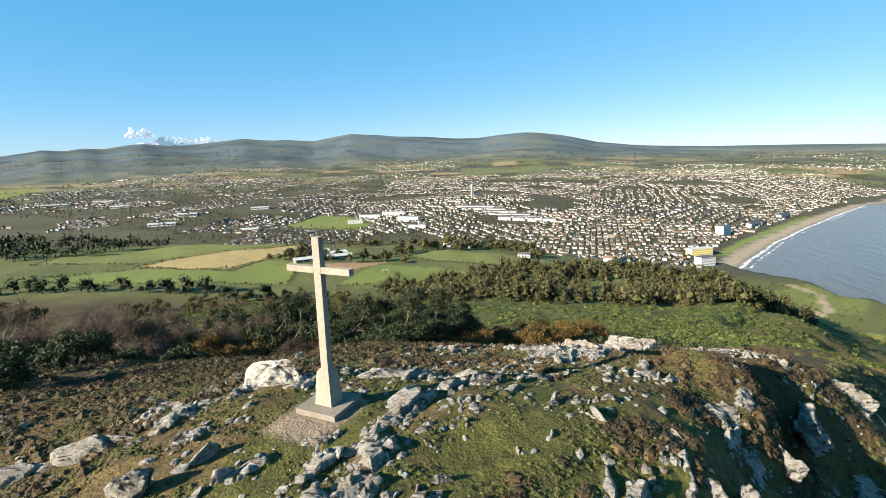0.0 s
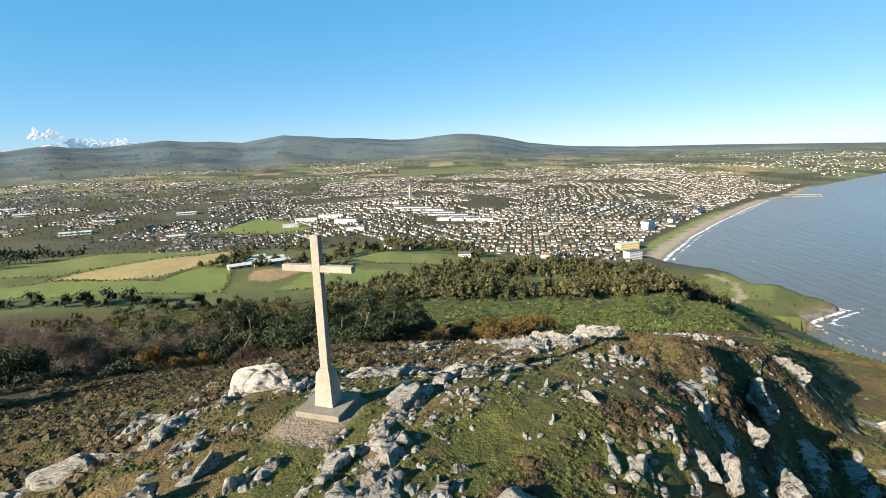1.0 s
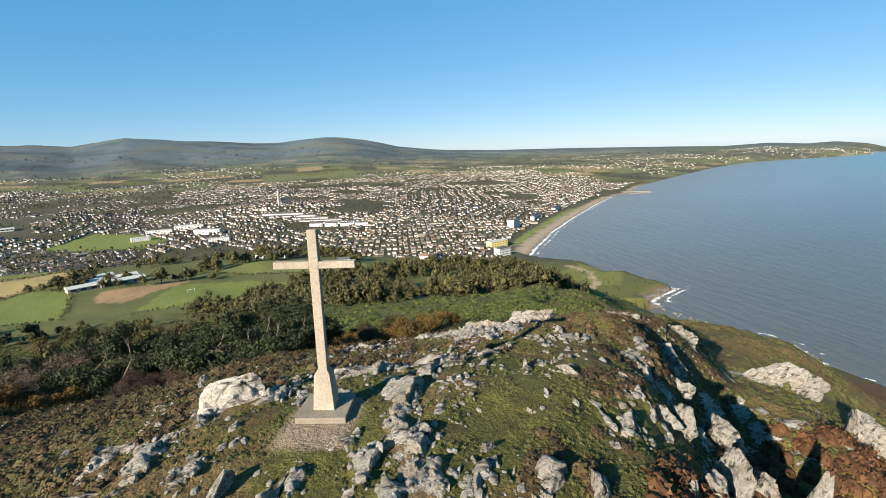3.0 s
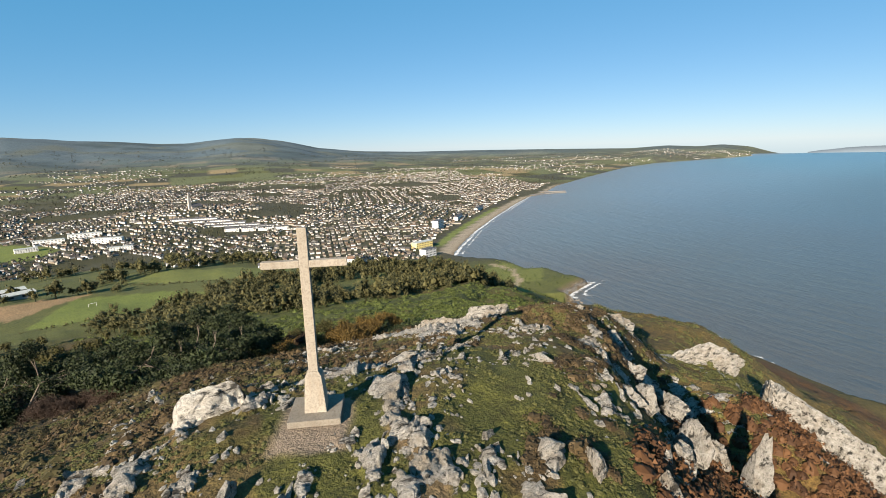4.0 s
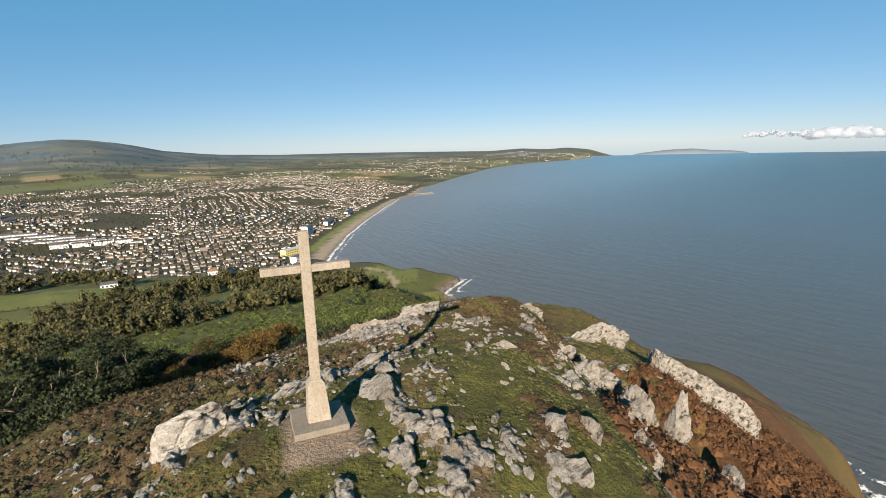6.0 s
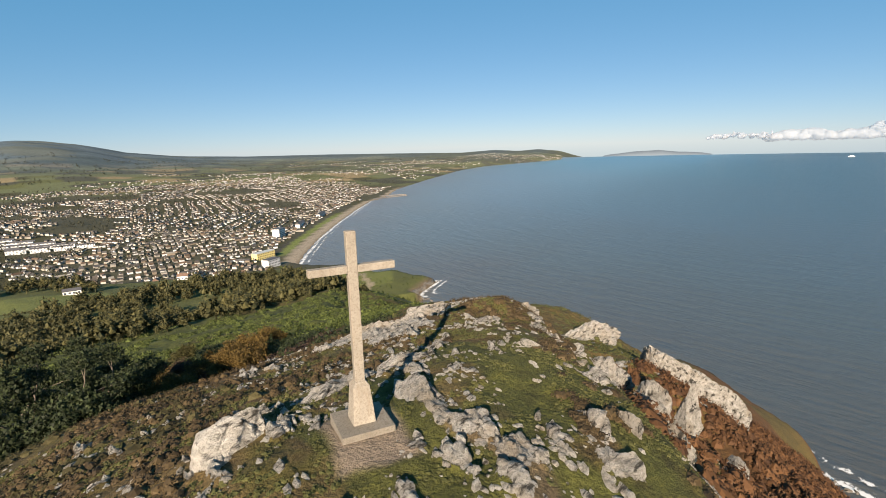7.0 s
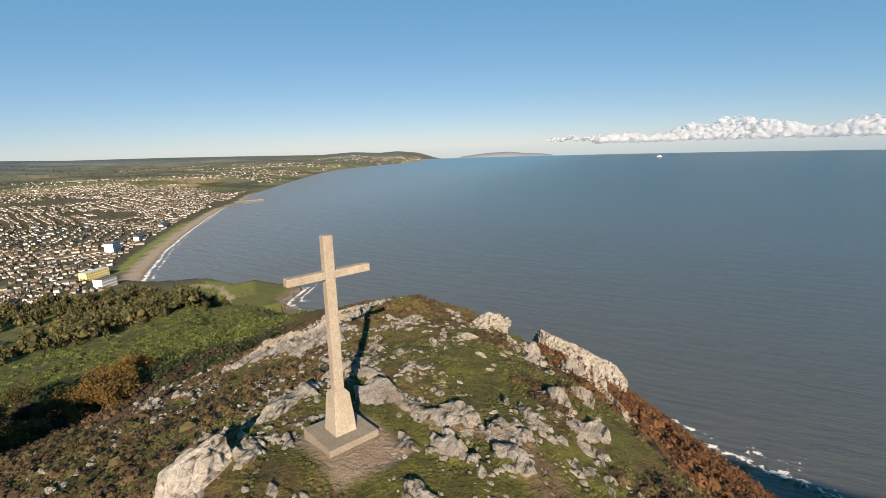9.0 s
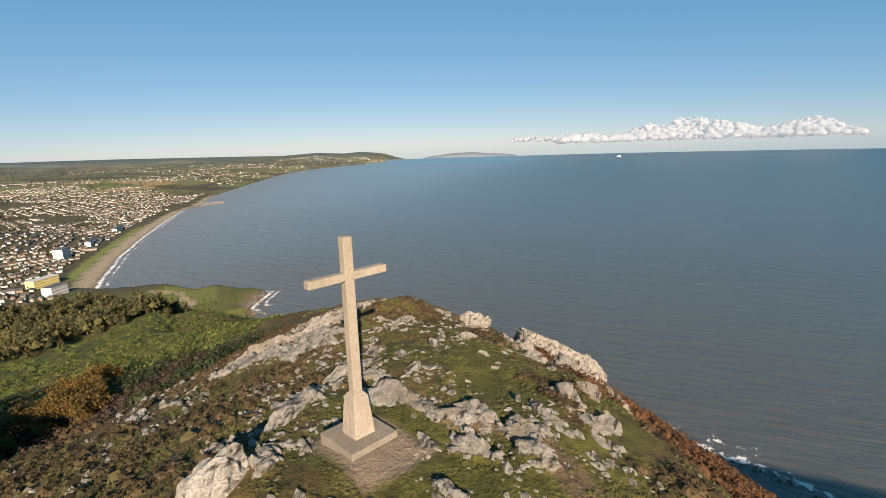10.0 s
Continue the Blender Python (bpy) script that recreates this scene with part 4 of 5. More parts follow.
def bush_shape(seed, n=46, size=0.2):
    """A low cushion: an uneven dome of foliage with leaves standing out of it, for the carpets of scrub."""
    rnd = np.random.default_rng(seed)
    V = [(0, 0, 0.6)]
    for r, z, m in ((0.5, 0.4, 6), (0.8, -0.2, 6)):
        for i in range(m):
            t = 2 * math.pi * (i + rnd.uniform(-0.25, 0.25)) / m
            V.append((r * math.cos(t) * rnd.uniform(0.75, 1.1), r * math.sin(t) * rnd.uniform(0.75, 1.1), z + rnd.uniform(-0.14, 0.14)))
    F = []
    for i in range(6):
        j = (i + 1) % 6
        F += [(0, 1 + i, 1 + j), (1 + i, 7 + i, 7 + j), (1 + i, 7 + j, 1 + j)]
    a, r = rnd.uniform(0, 2 * math.pi, n), np.sqrt(rnd.random(n))
    z = 0.8 * np.sqrt(np.maximum(0, 1 - r * r)) * rnd.uniform(0.75, 1.15, n)
    c = np.stack([r * np.cos(a), r * np.sin(a), z], 1)
    out = c + rnd.normal(0, 0.45, (n, 3))
    e = np.cross(out, rnd.normal(0, 1, (n, 3)))
    e /= np.linalg.norm(e, axis=1)[:, None]
    g = np.cross(out, e)
    g /= np.linalg.norm(g, axis=1)[:, None]
    s = size * rnd.uniform(0.6, 1.4, (n, 1))
    v = np.stack([c - e * s, c + e * s * 0.6 + g * s * 0.7, c + e * s * 0.6 - g * s * 0.7], 1).reshape(-1, 3)
    return np.vstack([V, v]), np.vstack([F, np.arange(3 * n).reshape(-1, 3) + len(V)])


def carpet(name, label, category, material, x, y, size, seed, tall=0.8, shape_size=0.2, n=46, sink=0.15):
    rnd = np.random.default_rng(seed)
    z, _ = surface(x, y)
    v, f = bush_shape(seed, n, shape_size)
    s = size * rnd.uniform(0.6, 1.35, len(x))
    t = rnd.uniform(0, 2 * math.pi, len(x))
    M = np.zeros((len(x), 4, 4))
    M[:, 0, 0], M[:, 0, 1], M[:, 1, 0], M[:, 1, 1] = s * np.cos(t), -s * np.sin(t), s * np.sin(t), s * np.cos(t)
    M[:, 2, 2] = s * tall * rnd.uniform(0.7, 1.3, len(x))
    M[:, 0, 3], M[:, 1, 3], M[:, 2, 3], M[:, 3, 3] = x, y, z - sink * s, 1
    return join_stuff(name, v, f, M, material, label, category)


def pick(seed, n, x0, x1, y0, y1, rule):
    rnd = np.random.default_rng(seed)
    x, y = rnd.uniform(x0, x1, n), rnd.uniform(y0, y1, n)
    keep = rule(x, y, rnd.random(n))
    return x[keep], y[keep]


def off_rock(x, y):
    return rocky(x, y)[0] < 0.1


x, y = pick(1, 23000, -170, 190, 58, 300, lambda x, y, k: (x - line(y, CREST) < 60) & (fbm(x / 14, y / 14, 3, 201) > 0.42) & (k < np.clip(110 / np.hypot(x, y), 0.35, 1)) & (x > -60 - 0.5 * y))
carpet("gorse_scrub", "dark green gorse scrub covering the long slope", "gorse", MAT_GORSE, x, y, 1.7, 1, 0.9, 0.14, 32)
x, y = pick(2, 17000, -80, 0, -16, 60, lambda x, y, k: (fbm(x / 5, y / 5, 3, 211) > 0.43) & ((x < -9) | (y > 9)) & off_rock(x, y) & (k < 0.8))
carpet("heath_scrub", "low brown heather and gorse cushions", "heath", MAT_HEATH, x, y, 0.55, 2, 0.85, 0.12, 20)
x, y = pick(6, 5200, -85, 30, 34, 100, lambda x, y, k: (fbm(x / 9, y / 9, 3, 261) > 0.56) & (k < 0.8))
carpet("brown_thicket", "tangled brown thicket under the trees", "thicket", MAT_PURPLE, x, y, 1.3, 6, 1.0, 0.13, 44)
x, y = pick(7, 5200, -85, 30, 34, 110, lambda x, y, k: (fbm(x / 9, y / 9, 3, 261) < 0.58) & (k < 0.8))
carpet("green_thicket", "dark green scrub under the trees", "thicket", MAT_PINE, x, y, 1.35, 7, 1.0, 0.13, 44)
x, y = pick(3, 27000, -70, 32, -14, 46, lambda x, y, k: ((y > 3.5 + 0.2 * x) | (x < -6)) & (fbm(x / 3, y / 3, 3, 221) > 0.44 + 0.09 * step(0, 6, x) * step(22, 16, y)) & (x - line(y, CREST) < 30) & (k < 0.75) & (rocky(x, y)[0] < 0.35) & (np.hypot(x, y) > 6))
carpet("heather", "brown heather tufts between the rocks", "heather", MAT_HEATHER, x, y, 0.42, 3, 0.95, 0.14, 16)
x, y = pick(4, 11500, 10, 80, -45, 22, lambda x, y, k: (x - line(y, CREST) > 14 - 5 * (y < -4)) & (y < 5 - 0.12 * x + 8 * fbm(x / 6, y / 6, 2, 231)) & (fbm(x / 4, y / 4, 3, 232) > 0.24))
carpet("bracken", "rust-red dead bracken on the seaward slope", "bracken", MAT_BRACKEN, x, y, 0.66, 4, 1.0, 0.14, 18, 0.0)
x, y = pick(5, 62000, -18, 26, -16, 20, lambda x, y, k: (np.hypot(x, y) > 1.7) & ((np.abs(x * 0.951 - y * 0.309) > 1.6) | (np.abs(x * 0.309 + y * 0.951 + 2) > 1.8)) & (rocky(x, y)[0] < 0.25) & (x - line(y, CREST) < 14) & (fbm(x / 1.5, y / 1.5, 3, 241) > 0.47) & (k < 0.55))
carpet("grass_tufts", "short tufts of tired green grass", "grass", MAT_GRASS, x, y, 0.16, 5, 0.7, 0.3, 6, 0.1)


def crown_shape(seed, n=60, size=0.3, clumps=6):
    """A tree's crown seen from far: uneven clumps of foliage with leaves standing out, over a short trunk."""
    rnd = np.random.default_rng(seed)
    k = rnd.normal(0, 1, (clumps, 3))
    k = k / np.linalg.norm(k, axis=1)[:, None] * rnd.uniform(0.3, 0.72, (clumps, 1)) * (1, 1, 0.75) + (0, 0, 1.15)
    b = bmesh.new()
    bmesh.ops.create_icosphere(b, subdivisions=1, radius=1)
    me = bpy.data.meshes.new("clump")
    b.to_mesh(me)
    b.free()
    cv, cf = mesh_arrays(me)
    if clumps < 5:
        cv, cf = np.array([(1, 0, 0), (0, 1, 0), (-1, 0, 0), (0, -1, 0), (0, 0, 1), (0, 0, -1.0)]), np.array([(0, 1, 4), (1, 2, 4), (2, 3, 4), (3, 0, 4), (1, 0, 5), (2, 1, 5), (3, 2, 5), (0, 3, 5)])
    bpy.data.meshes.remove(me)
    V, F, m = [], [], 0
    for c in k:
        V.append(cv * rnd.uniform(0.7, 1.2, (len(cv), 1)) * rnd.uniform(0.2, 0.36) + c)
        F.append(cf + m)
        m += len(cv)
    v, f = leaves(rnd, k, max(1, n // clumps), 0.36, size, 0.8)
    V.append(v), F.append(f + m)
    tv, tf = tubes([((0, 0, -0.3), (0, 0, 1.0), 0.09, 0.05)], 3)
    V.append(tv), F.append(tf + m + len(v))
    return np.vstack(V), np.vstack(F)


def woods(name, label, material, x, y, size, seed, n=190, leaf=0.11, lift=0.0, clumps=7):
    rnd = np.random.default_rng(seed)
    z = height(x, y)
    v, f = crown_shape(seed, n, leaf, clumps)
    X, Y, Z, k = fold(x, y, z)
    s = size * k * (0.4 + 1.0 * rnd.random(len(x)) ** 1.4)
    t = rnd.uniform(0, 2 * math.pi, len(x))
    M = np.zeros((len(x), 4, 4))
    M[:, 0, 0], M[:, 0, 1], M[:, 1, 0], M[:, 1, 1] = s * np.cos(t), -s * np.sin(t), s * np.sin(t), s * np.cos(t)
    M[:, 2, 2] = s * rnd.uniform(0.7, 1.25, len(x))
    M[:, 0, 3], M[:, 1, 3], M[:, 2, 3], M[:, 3, 3] = X, Y, Z + lift * s, 1
    return join_stuff(name, v, f, M, material, label, "woodland")


def along(poly, gap, seed, jitter=2.0):
    rnd = np.random.default_rng(seed)
    X, Y = [], []
    for (x0, y0), (x1, y1) in zip(poly, poly[1:]):
        n = max(2, int(math.hypot(x1 - x0, y1 - y0) / gap))
        t = np.linspace(0, 1, n)
        X.append(x0 + (x1 - x0) * t), Y.append(y0 + (y1 - y0) * t)
    x, y = np.concatenate(X), np.concatenate(Y)
    return x + rnd.normal(0, jitter, len(x)), y + rnd.normal(0, jitter, len(x))


# woodland belts below the gorse, the pine row, the dark wood in the west
BELT = [(-50, 285), (-15, 225), (24, 204), (75, 190), (121, 200), (190, 288), (250, 366), (220, 390), (117, 418), (60, 415), (0, 400), (-40, 350)]
GROVE = [(-78, 314), (-14, 208), (-4, 235), (-20, 325), (-75, 352)]
x, y = pick(11, 3400, -60, 260, 185, 425, lambda x, y, k: inside(x, y, BELT) & (fbm(x / 16, y / 16, 2, 251) > 0.40))
woods("woodland_belt", "belt of autumn woodland below the gorse slope", MAT_WOODS, x, y, 4.5, 11, 110, 0.13)
x, y = pick(12, 420, -80, 0, 205, 355, lambda x, y, k: inside(x, y, GROVE))
woods("pine_grove", "grove of thin pines with brown crowns", MAT_WOODS, x, y, 3.6, 12, 120, 0.1, 0.5)
x, y = along([(-430, 318), (-370, 334), (-303, 328), (-256, 330), (-210, 326), (-150, 300)], 7, 13, 4)
woods("pine_row", "row of dark pines along the field edge", MAT_PINE, x, y, 5.2, 13)
x, y = pick(14, 420, -210, -40, 150, 320, lambda x, y, k: (fbm(x / 30, y / 30, 3, 253) > 0.54))
woods("slope_trees", "scattered trees and tall scrub on the slope", MAT_OLIVE, x, y, 2.6, 14)
x, y = pick(15, 2600, -1300, -480, 430, 1020, lambda x, y, k: (y > 470 - 0.02 * x) & (x < -470 + 0.02 * y) & (fbm(x / 60, y / 60, 3, 255) > 0.38) & (y < 700 - 0.28 * (x + 480)))
woods("dark_wood", "dark wood on the far side of the fields", MAT_PINE, x, y, 7.5, 15, 20, 0.2, 0.0, 4)
x, y = pick(16, 500, -240, 60, 445, 640, lambda x, y, k: (fbm(x / 45, y / 45, 3, 257) > 0.5) & ~inside(x, y, FIELDS[6][0]) & ~inside(x, y, FIELDS[1][0]) & ~inside(x, y, FIELDS[0][0]))
woods("farm_trees", "trees round the farm and the houses", MAT_WOODS, x, y, 5.5, 16)
hx, hy = [], []
for k, poly in enumerate([FIELDS[0][0] + FIELDS[0][0][:1], FIELDS[1][0] + FIELDS[1][0][:1], FIELDS[2][0] + FIELDS[2][0][:1], FIELDS[4][0] + FIELDS[4][0][:1], [(-120, 352), (-26, 358), (-8, 380)], [(-90, 480), (-14, 440), (60, 380)]]):
    a, b = along(poly, 2.6, 20 + k, 0.9)
    hx.append(a), hy.append(b)
woods("hedgerow", "dark hedgerows between the fields", MAT_WOODS, np.concatenate(hx), np.concatenate(hy), 1.7, 17, 16, 0.2, -0.5, 3)
x, y = pick(8, 17000, 22, 110, 2, 80, lambda x, y, k: (x - line(y, CREST) > 8) & (fbm(x / 5, y / 5, 3, 271) > 0.45) & (k < 0.7))
carpet("slope_grass", "yellow-green tussocks on the seaward slope", "grass", MAT_GRASS, x, y, 0.5, 8, 0.7, 0.13, 16)
x, y = pick(9, 9000, -2, 34, -20, 16, lambda x, y, k: (x - line(y, CREST) > 4) & (x - line(y, CREST) < 17) & (fbm(x / 2.6, y / 2.6, 3, 281) > 0.50) & (rocky(x, y)[0] < 0.4) & (np.hypot(x, y) > 5))
carpet("brink_heather", "brown heather and dead fern on the shaded brink", "heather", MAT_HEATHER, x, y, 0.44, 9, 0.75, 0.12, 30)
x, y = pick(10, 30000, 36, 300, 12, 380, lambda x, y, k: (x - line(y, CREST) > -6) & (x - line(y, CREST) < 110) & (np.hypot(x, y) > 66) & (fbm(x / 11, y / 11, 3, 291) > 0.40) & (k < 0.9))
carpet("slope_tussocks", "olive tussocks and low gorse on the slope to the sea", "scrub", MAT_GRASS, x, y, 1.05, 10, 0.7, 0.15, 12)
x, y = pick(18, 1500, 190, 480, 385, 720, lambda x, y, k: (inland(x, y) > 20) & (fbm(x / 22, y / 22, 3, 295) > 0.5))
woods("headland_scrub", "dark bushes scattered over the headland", MAT_GORSE, x, y, 1.6, 18, 24, 0.16, -0.4, 4)


# ---- the town, the farms and the shore ----
def boxes(cx, cy, z, long, wide, tall, yaw):
    """Walls of many houses at once: vertices and faces."""
    u = np.array([-1, 1, 1, -1]) * 0.5
    w = np.array([-1, -1, 1, 1]) * 0.5
    c, s = np.cos(yaw)[:, None], np.sin(yaw)[:, None]
    px, py = u[None] * long[:, None], w[None] * wide[:, None]
    X, Y = cx[:, None] + c * px - s * py, cy[:, None] + s * px + c * py
    lo = np.stack([X, Y, np.repeat(z[:, None] - 3, 4, 1)], 2)
    hi = np.stack([X, Y, np.repeat((z + tall)[:, None], 4, 1)], 2)
    v = np.concatenate([lo, hi], 1).reshape(-1, 3)
    f = np.array([(0, 1, 5, 4), (1, 2, 6, 5), (2, 3, 7, 6), (3, 0, 4, 7), (4, 5, 6, 7)])
    return v, (f[None] + 8 * np.arange(len(cx))[:, None, None]).reshape(-1, 4)


def gables(cx, cy, z, long, wide, rise, yaw):
    """Pitched roofs with closed gables, their eaves standing out a little."""
    u = np.array([-1, 1, 1, -1, -1, 1]) * 0.53
    w = np.array([-1, -1, 1, 1, 0, 0]) * 0.56
    h = np.array([-0.05, -0.05, -0.05, -0.05, 1, 1])
    c, s = np.cos(yaw)[:, None], np.sin(yaw)[:, None]
    px, py = u[None] * long[:, None], w[None] * wide[:, None]
    v = np.stack([cx[:, None] + c * px - s * py, cy[:, None] + s * px + c * py, z[:, None] + h[None] * rise[:, None]], 2).reshape(-1, 3)
    f = np.array([(0, 1, 5, 4), (2, 3, 4, 5), (1, 2, 5, 5), (3, 0, 4, 4)])
    return v, (f[None] + 6 * np.arange(len(cx))[:, None, None]).reshape(-1, 4)


def tri_safe(f):
    """Triangles from faces of four corners of which two may be one."""
    a, b = f[:, [0, 1, 2]], f[:, [0, 2, 3]]
    return np.vstack([a, b[b[:, 1] != b[:, 2]]])


def streets(seed):
    """House plots along streets, district by district."""
    rnd = np.random.default_rng(seed)
    X, Y, A = [], [], []
    sites = np.stack([rnd.uniform(-2300, 1300, 90), rnd.uniform(600, 3300, 90)], 1)
    turn = rnd.uniform(0, math.pi, 90)
    for k in range(90):
        g = 430
        along_s, across = np.meshgrid(np.arange(-g, g, 12.5), np.arange(-g, g, 21.0))
        across = across + np.where((np.arange(across.shape[0]) % 2 == 0), 0, 7)[:, None]
        p, q = along_s.ravel() + rnd.normal(0, 1.2, along_s.size), across.ravel() + rnd.normal(0, 1.5, along_s.size)
        q = q + 18 * np.sin(p / 130 + k)
        c, s = math.cos(turn[k]), math.sin(turn[k])
        x, y = sites[k, 0] + c * p - s * q, sites[k, 1] + s * p + c * q
        d = np.hypot(x[:, None] - sites[:, 0], y[:, None] - sites[:, 1])
        own = d.argmin(1) == k
        X.append(x[own]), Y.append(y[own]), A.append(np.full(own.sum(), turn[k]) + 18 / 130 * np.cos(p[own] / 130 + k))
    x, y, a = np.concatenate(X), np.concatenate(Y), np.concatenate(A)
    c, r = inland(x, y), np.hypot(x, y)
    edge = 690 - 0.62 * np.clip(x + 40, -200, 420) - 150 * step(70, 180, x)
    built = (c > 92) & (y > edge + 60 * (fbm(x / 90, y / 90, 2, 301) - 0.5)) & (y < 3300) & (fbm(x / 210, y / 210, 3, 303) > 0.40 - 0.05 * (r < 1500)) & (rnd.random(len(x)) < np.clip(1.0 - r / 5200, 0.34, 0.74))
    built &= (y > 730) | (x < 290)
    built &= (x > -600) | (y > 1150) & (fbm(x / 300, y / 300, 2, 307) > 0.40)
    for poly, _ in FIELDS:
        built &= ~inside(x, y, poly)
    a = a + rnd.normal(0, 0.16, len(a)) + np.where(rnd.random(len(a)) < 0.3, math.pi / 2, 0)
    return x[built], y[built], a[built]


HX, HY, HA = streets(4)


def opening_mesh(name, wide, tall, material):
    b = bmesh.new()
    block(b, -wide / 2, wide / 2, -0.06, 0.06, 0.0, tall, 1.0, 0)
    me = bpy.data.meshes.new(name)
    b.to_mesh(me)
    b.free()
    me.materials.append(material)
    return me


PANE, LEAF = opening_mesh("window", 1.5, 1.3, MAT_GLASS), opening_mesh("door", 1.0, 2.05, MAT_TILE)


def house(x, y, yaw, long, wide, tall, rise, wall, roof, label, chimneys=1):
    """One house near the foot of the hill: walls, roof, chimneys, windows and a door on its long sides."""
    root = new("house")
    root.matrix_world = pose(x, y, float(height(np.array([x]), np.array([y]))[0]), 0, 0, math.degrees(yaw))
    tagged(root, label, "house", "houses at the edge of the town")
    o = np.zeros(1)
    v, f = boxes(o, o, o, o + long, o + wide, o + tall, o)
    mesh_object("wall", v, f, wall, False, root)
    v, f = gables(o, o, o + tall, o + long, o + wide, o + rise, o)
    mesh_object("roof", v, tri_safe(f), roof, False, root)
    for k in range(chimneys):
        b = bmesh.new()
        px = (-1) ** k * long * 0.42
        block(b, px - 0.5, px + 0.5, -0.4, 0.4, tall + rise * 0.5, tall + rise + 0.9, 0.95, 0)
        link_part("chimney", b, wall, root)
    for side in (-1, 1):
        for px, kind in ((-0.32, "window"), (0.0, "door" if side < 0 else "window"), (0.32, "window")):
            ob = new(kind, PANE if kind == "window" else LEAF)
            ob.parent = root
            ob.matrix_basis = pose(px * long, side * wide / 2, 1.1 if kind == "window" else 0.0)


def near_houses():
    global HX, HY, HA
    rnd = random.Random(77)
    order = np.argsort(np.hypot(HX - 100, HY))[:150]
    looks = (("white rendered house with a dark slate roof", MAT_WHITE, MAT_SLATE), ("white rendered house with a clay tile roof", MAT_WHITE, MAT_TILE), ("grey stone house with a slate roof", MAT_STONE, MAT_SLATE), ("cream rendered house with a brown tile roof", MAT_CONCRETE, MAT_TILE))
    for k in order:
        text, wall, roof = looks[rnd.choice((0, 0, 1, 1, 2, 3))]
        house(float(HX[k]), float(HY[k]), float(HA[k]), rnd.uniform(8, 11), rnd.uniform(6, 7.5), rnd.uniform(3.2, 4.6), rnd.uniform(2.2, 3.0), wall, roof, text, rnd.choice((1, 2)))
    keep = np.ones(len(HX), bool)
    keep[order] = False
    HX, HY, HA = HX[keep], HY[keep], HA[keep]


def far_houses():
    rnd = np.random.default_rng(9)
    # scattered suburbs along the far coast and below the hills
    n = 13000
    r, az = rnd.uniform(2800, 9000, n), np.radians(rnd.uniform(-48, 58, n))
    x, y = r * np.sin(az), r * np.cos(az)
    keep = (inland(x, y) > 150) & (fbm(x / 700, y / 700, 3, 311) > 0.50 - 0.16 * step(30, 50, np.degrees(az)) + 0.06 * step(0, -30, np.degrees(az)) + 0.07 * step(4500, 7000, r) * (np.degrees(az) < 30))
    keep &= ~((np.degrees(az) < 26) & (r > 4600)) & ~((r > 6500) & (np.degrees(az) < 44))
    x, y = np.concatenate([HX, x[keep]]), np.concatenate([HY, y[keep]])
    a = np.concatenate([HA, rnd.uniform(0, math.pi, keep.sum())])
    n = len(x)
    X, Y, Z, k = fold(x, y, height(x, y))
    far = step(2600, 5000, np.hypot(x, y)) * 0.15 + 1
    long, wide = rnd.uniform(5.5, 9, n) * k * far, rnd.uniform(4.8, 6.4, n) * k * far
    row = rnd.random(n) < 0.09
    long = np.where(row, long * 2.4, long)
    tall, rise = rnd.uniform(2.8, 4.4, n) * k * far, rnd.uniform(2.0, 3.2, n) * k
    v, f = boxes(X, Y, Z, long, wide, tall, a)
    tagged(mesh_object("town_walls", v, f, MAT_WALLS, False), "white, cream and brick house walls across the town", "town", kind="stuff")
    v, f = gables(X, Y, Z + tall, long, wide, rise, a)
    tagged(mesh_object("town_roofs", v, tri_safe(f), MAT_ROOFS, False), "slate and tile roofs across the town", "town", kind="stuff")


def town_trees():
    rnd = np.random.default_rng(12)
    n = 26000
    r, az = rnd.uniform(600, 3300, n), np.radians(rnd.uniform(-62, 42, n))
    x, y = r * np.sin(az), r * np.cos(az)
    keep = (inland(x, y) > 128) & (fbm(x / 120, y / 120, 3, 321) > 0.40) & (y > 640 - 0.5 * x)
    for poly, _ in FIELDS:
        keep &= ~inside(x, y, poly)
    woods("town_trees", "garden and street trees among the houses", MAT_GARDEN, x[keep], y[keep], 5.4, 31, 4, 0.22, 0.0, 2)
    n = 17000
    r, az = np.sqrt(rnd.uniform(2600 ** 2, 7500 ** 2, n)), np.radians(rnd.uniform(-50, 55, n))
    x, y = r * np.sin(az), r * np.cos(az)
    keep = (inland(x, y) > 150) & ((np.degrees(az) > 14) | (r < 6400)) & (fbm(x / 260, y / 260, 3, 331) > 0.48)
    woods("far_woods", "hedges and woods of the far farmland", MAT_GARDEN, x[keep], y[keep], 8, 32, 4, 0.28, 0.0, 2)


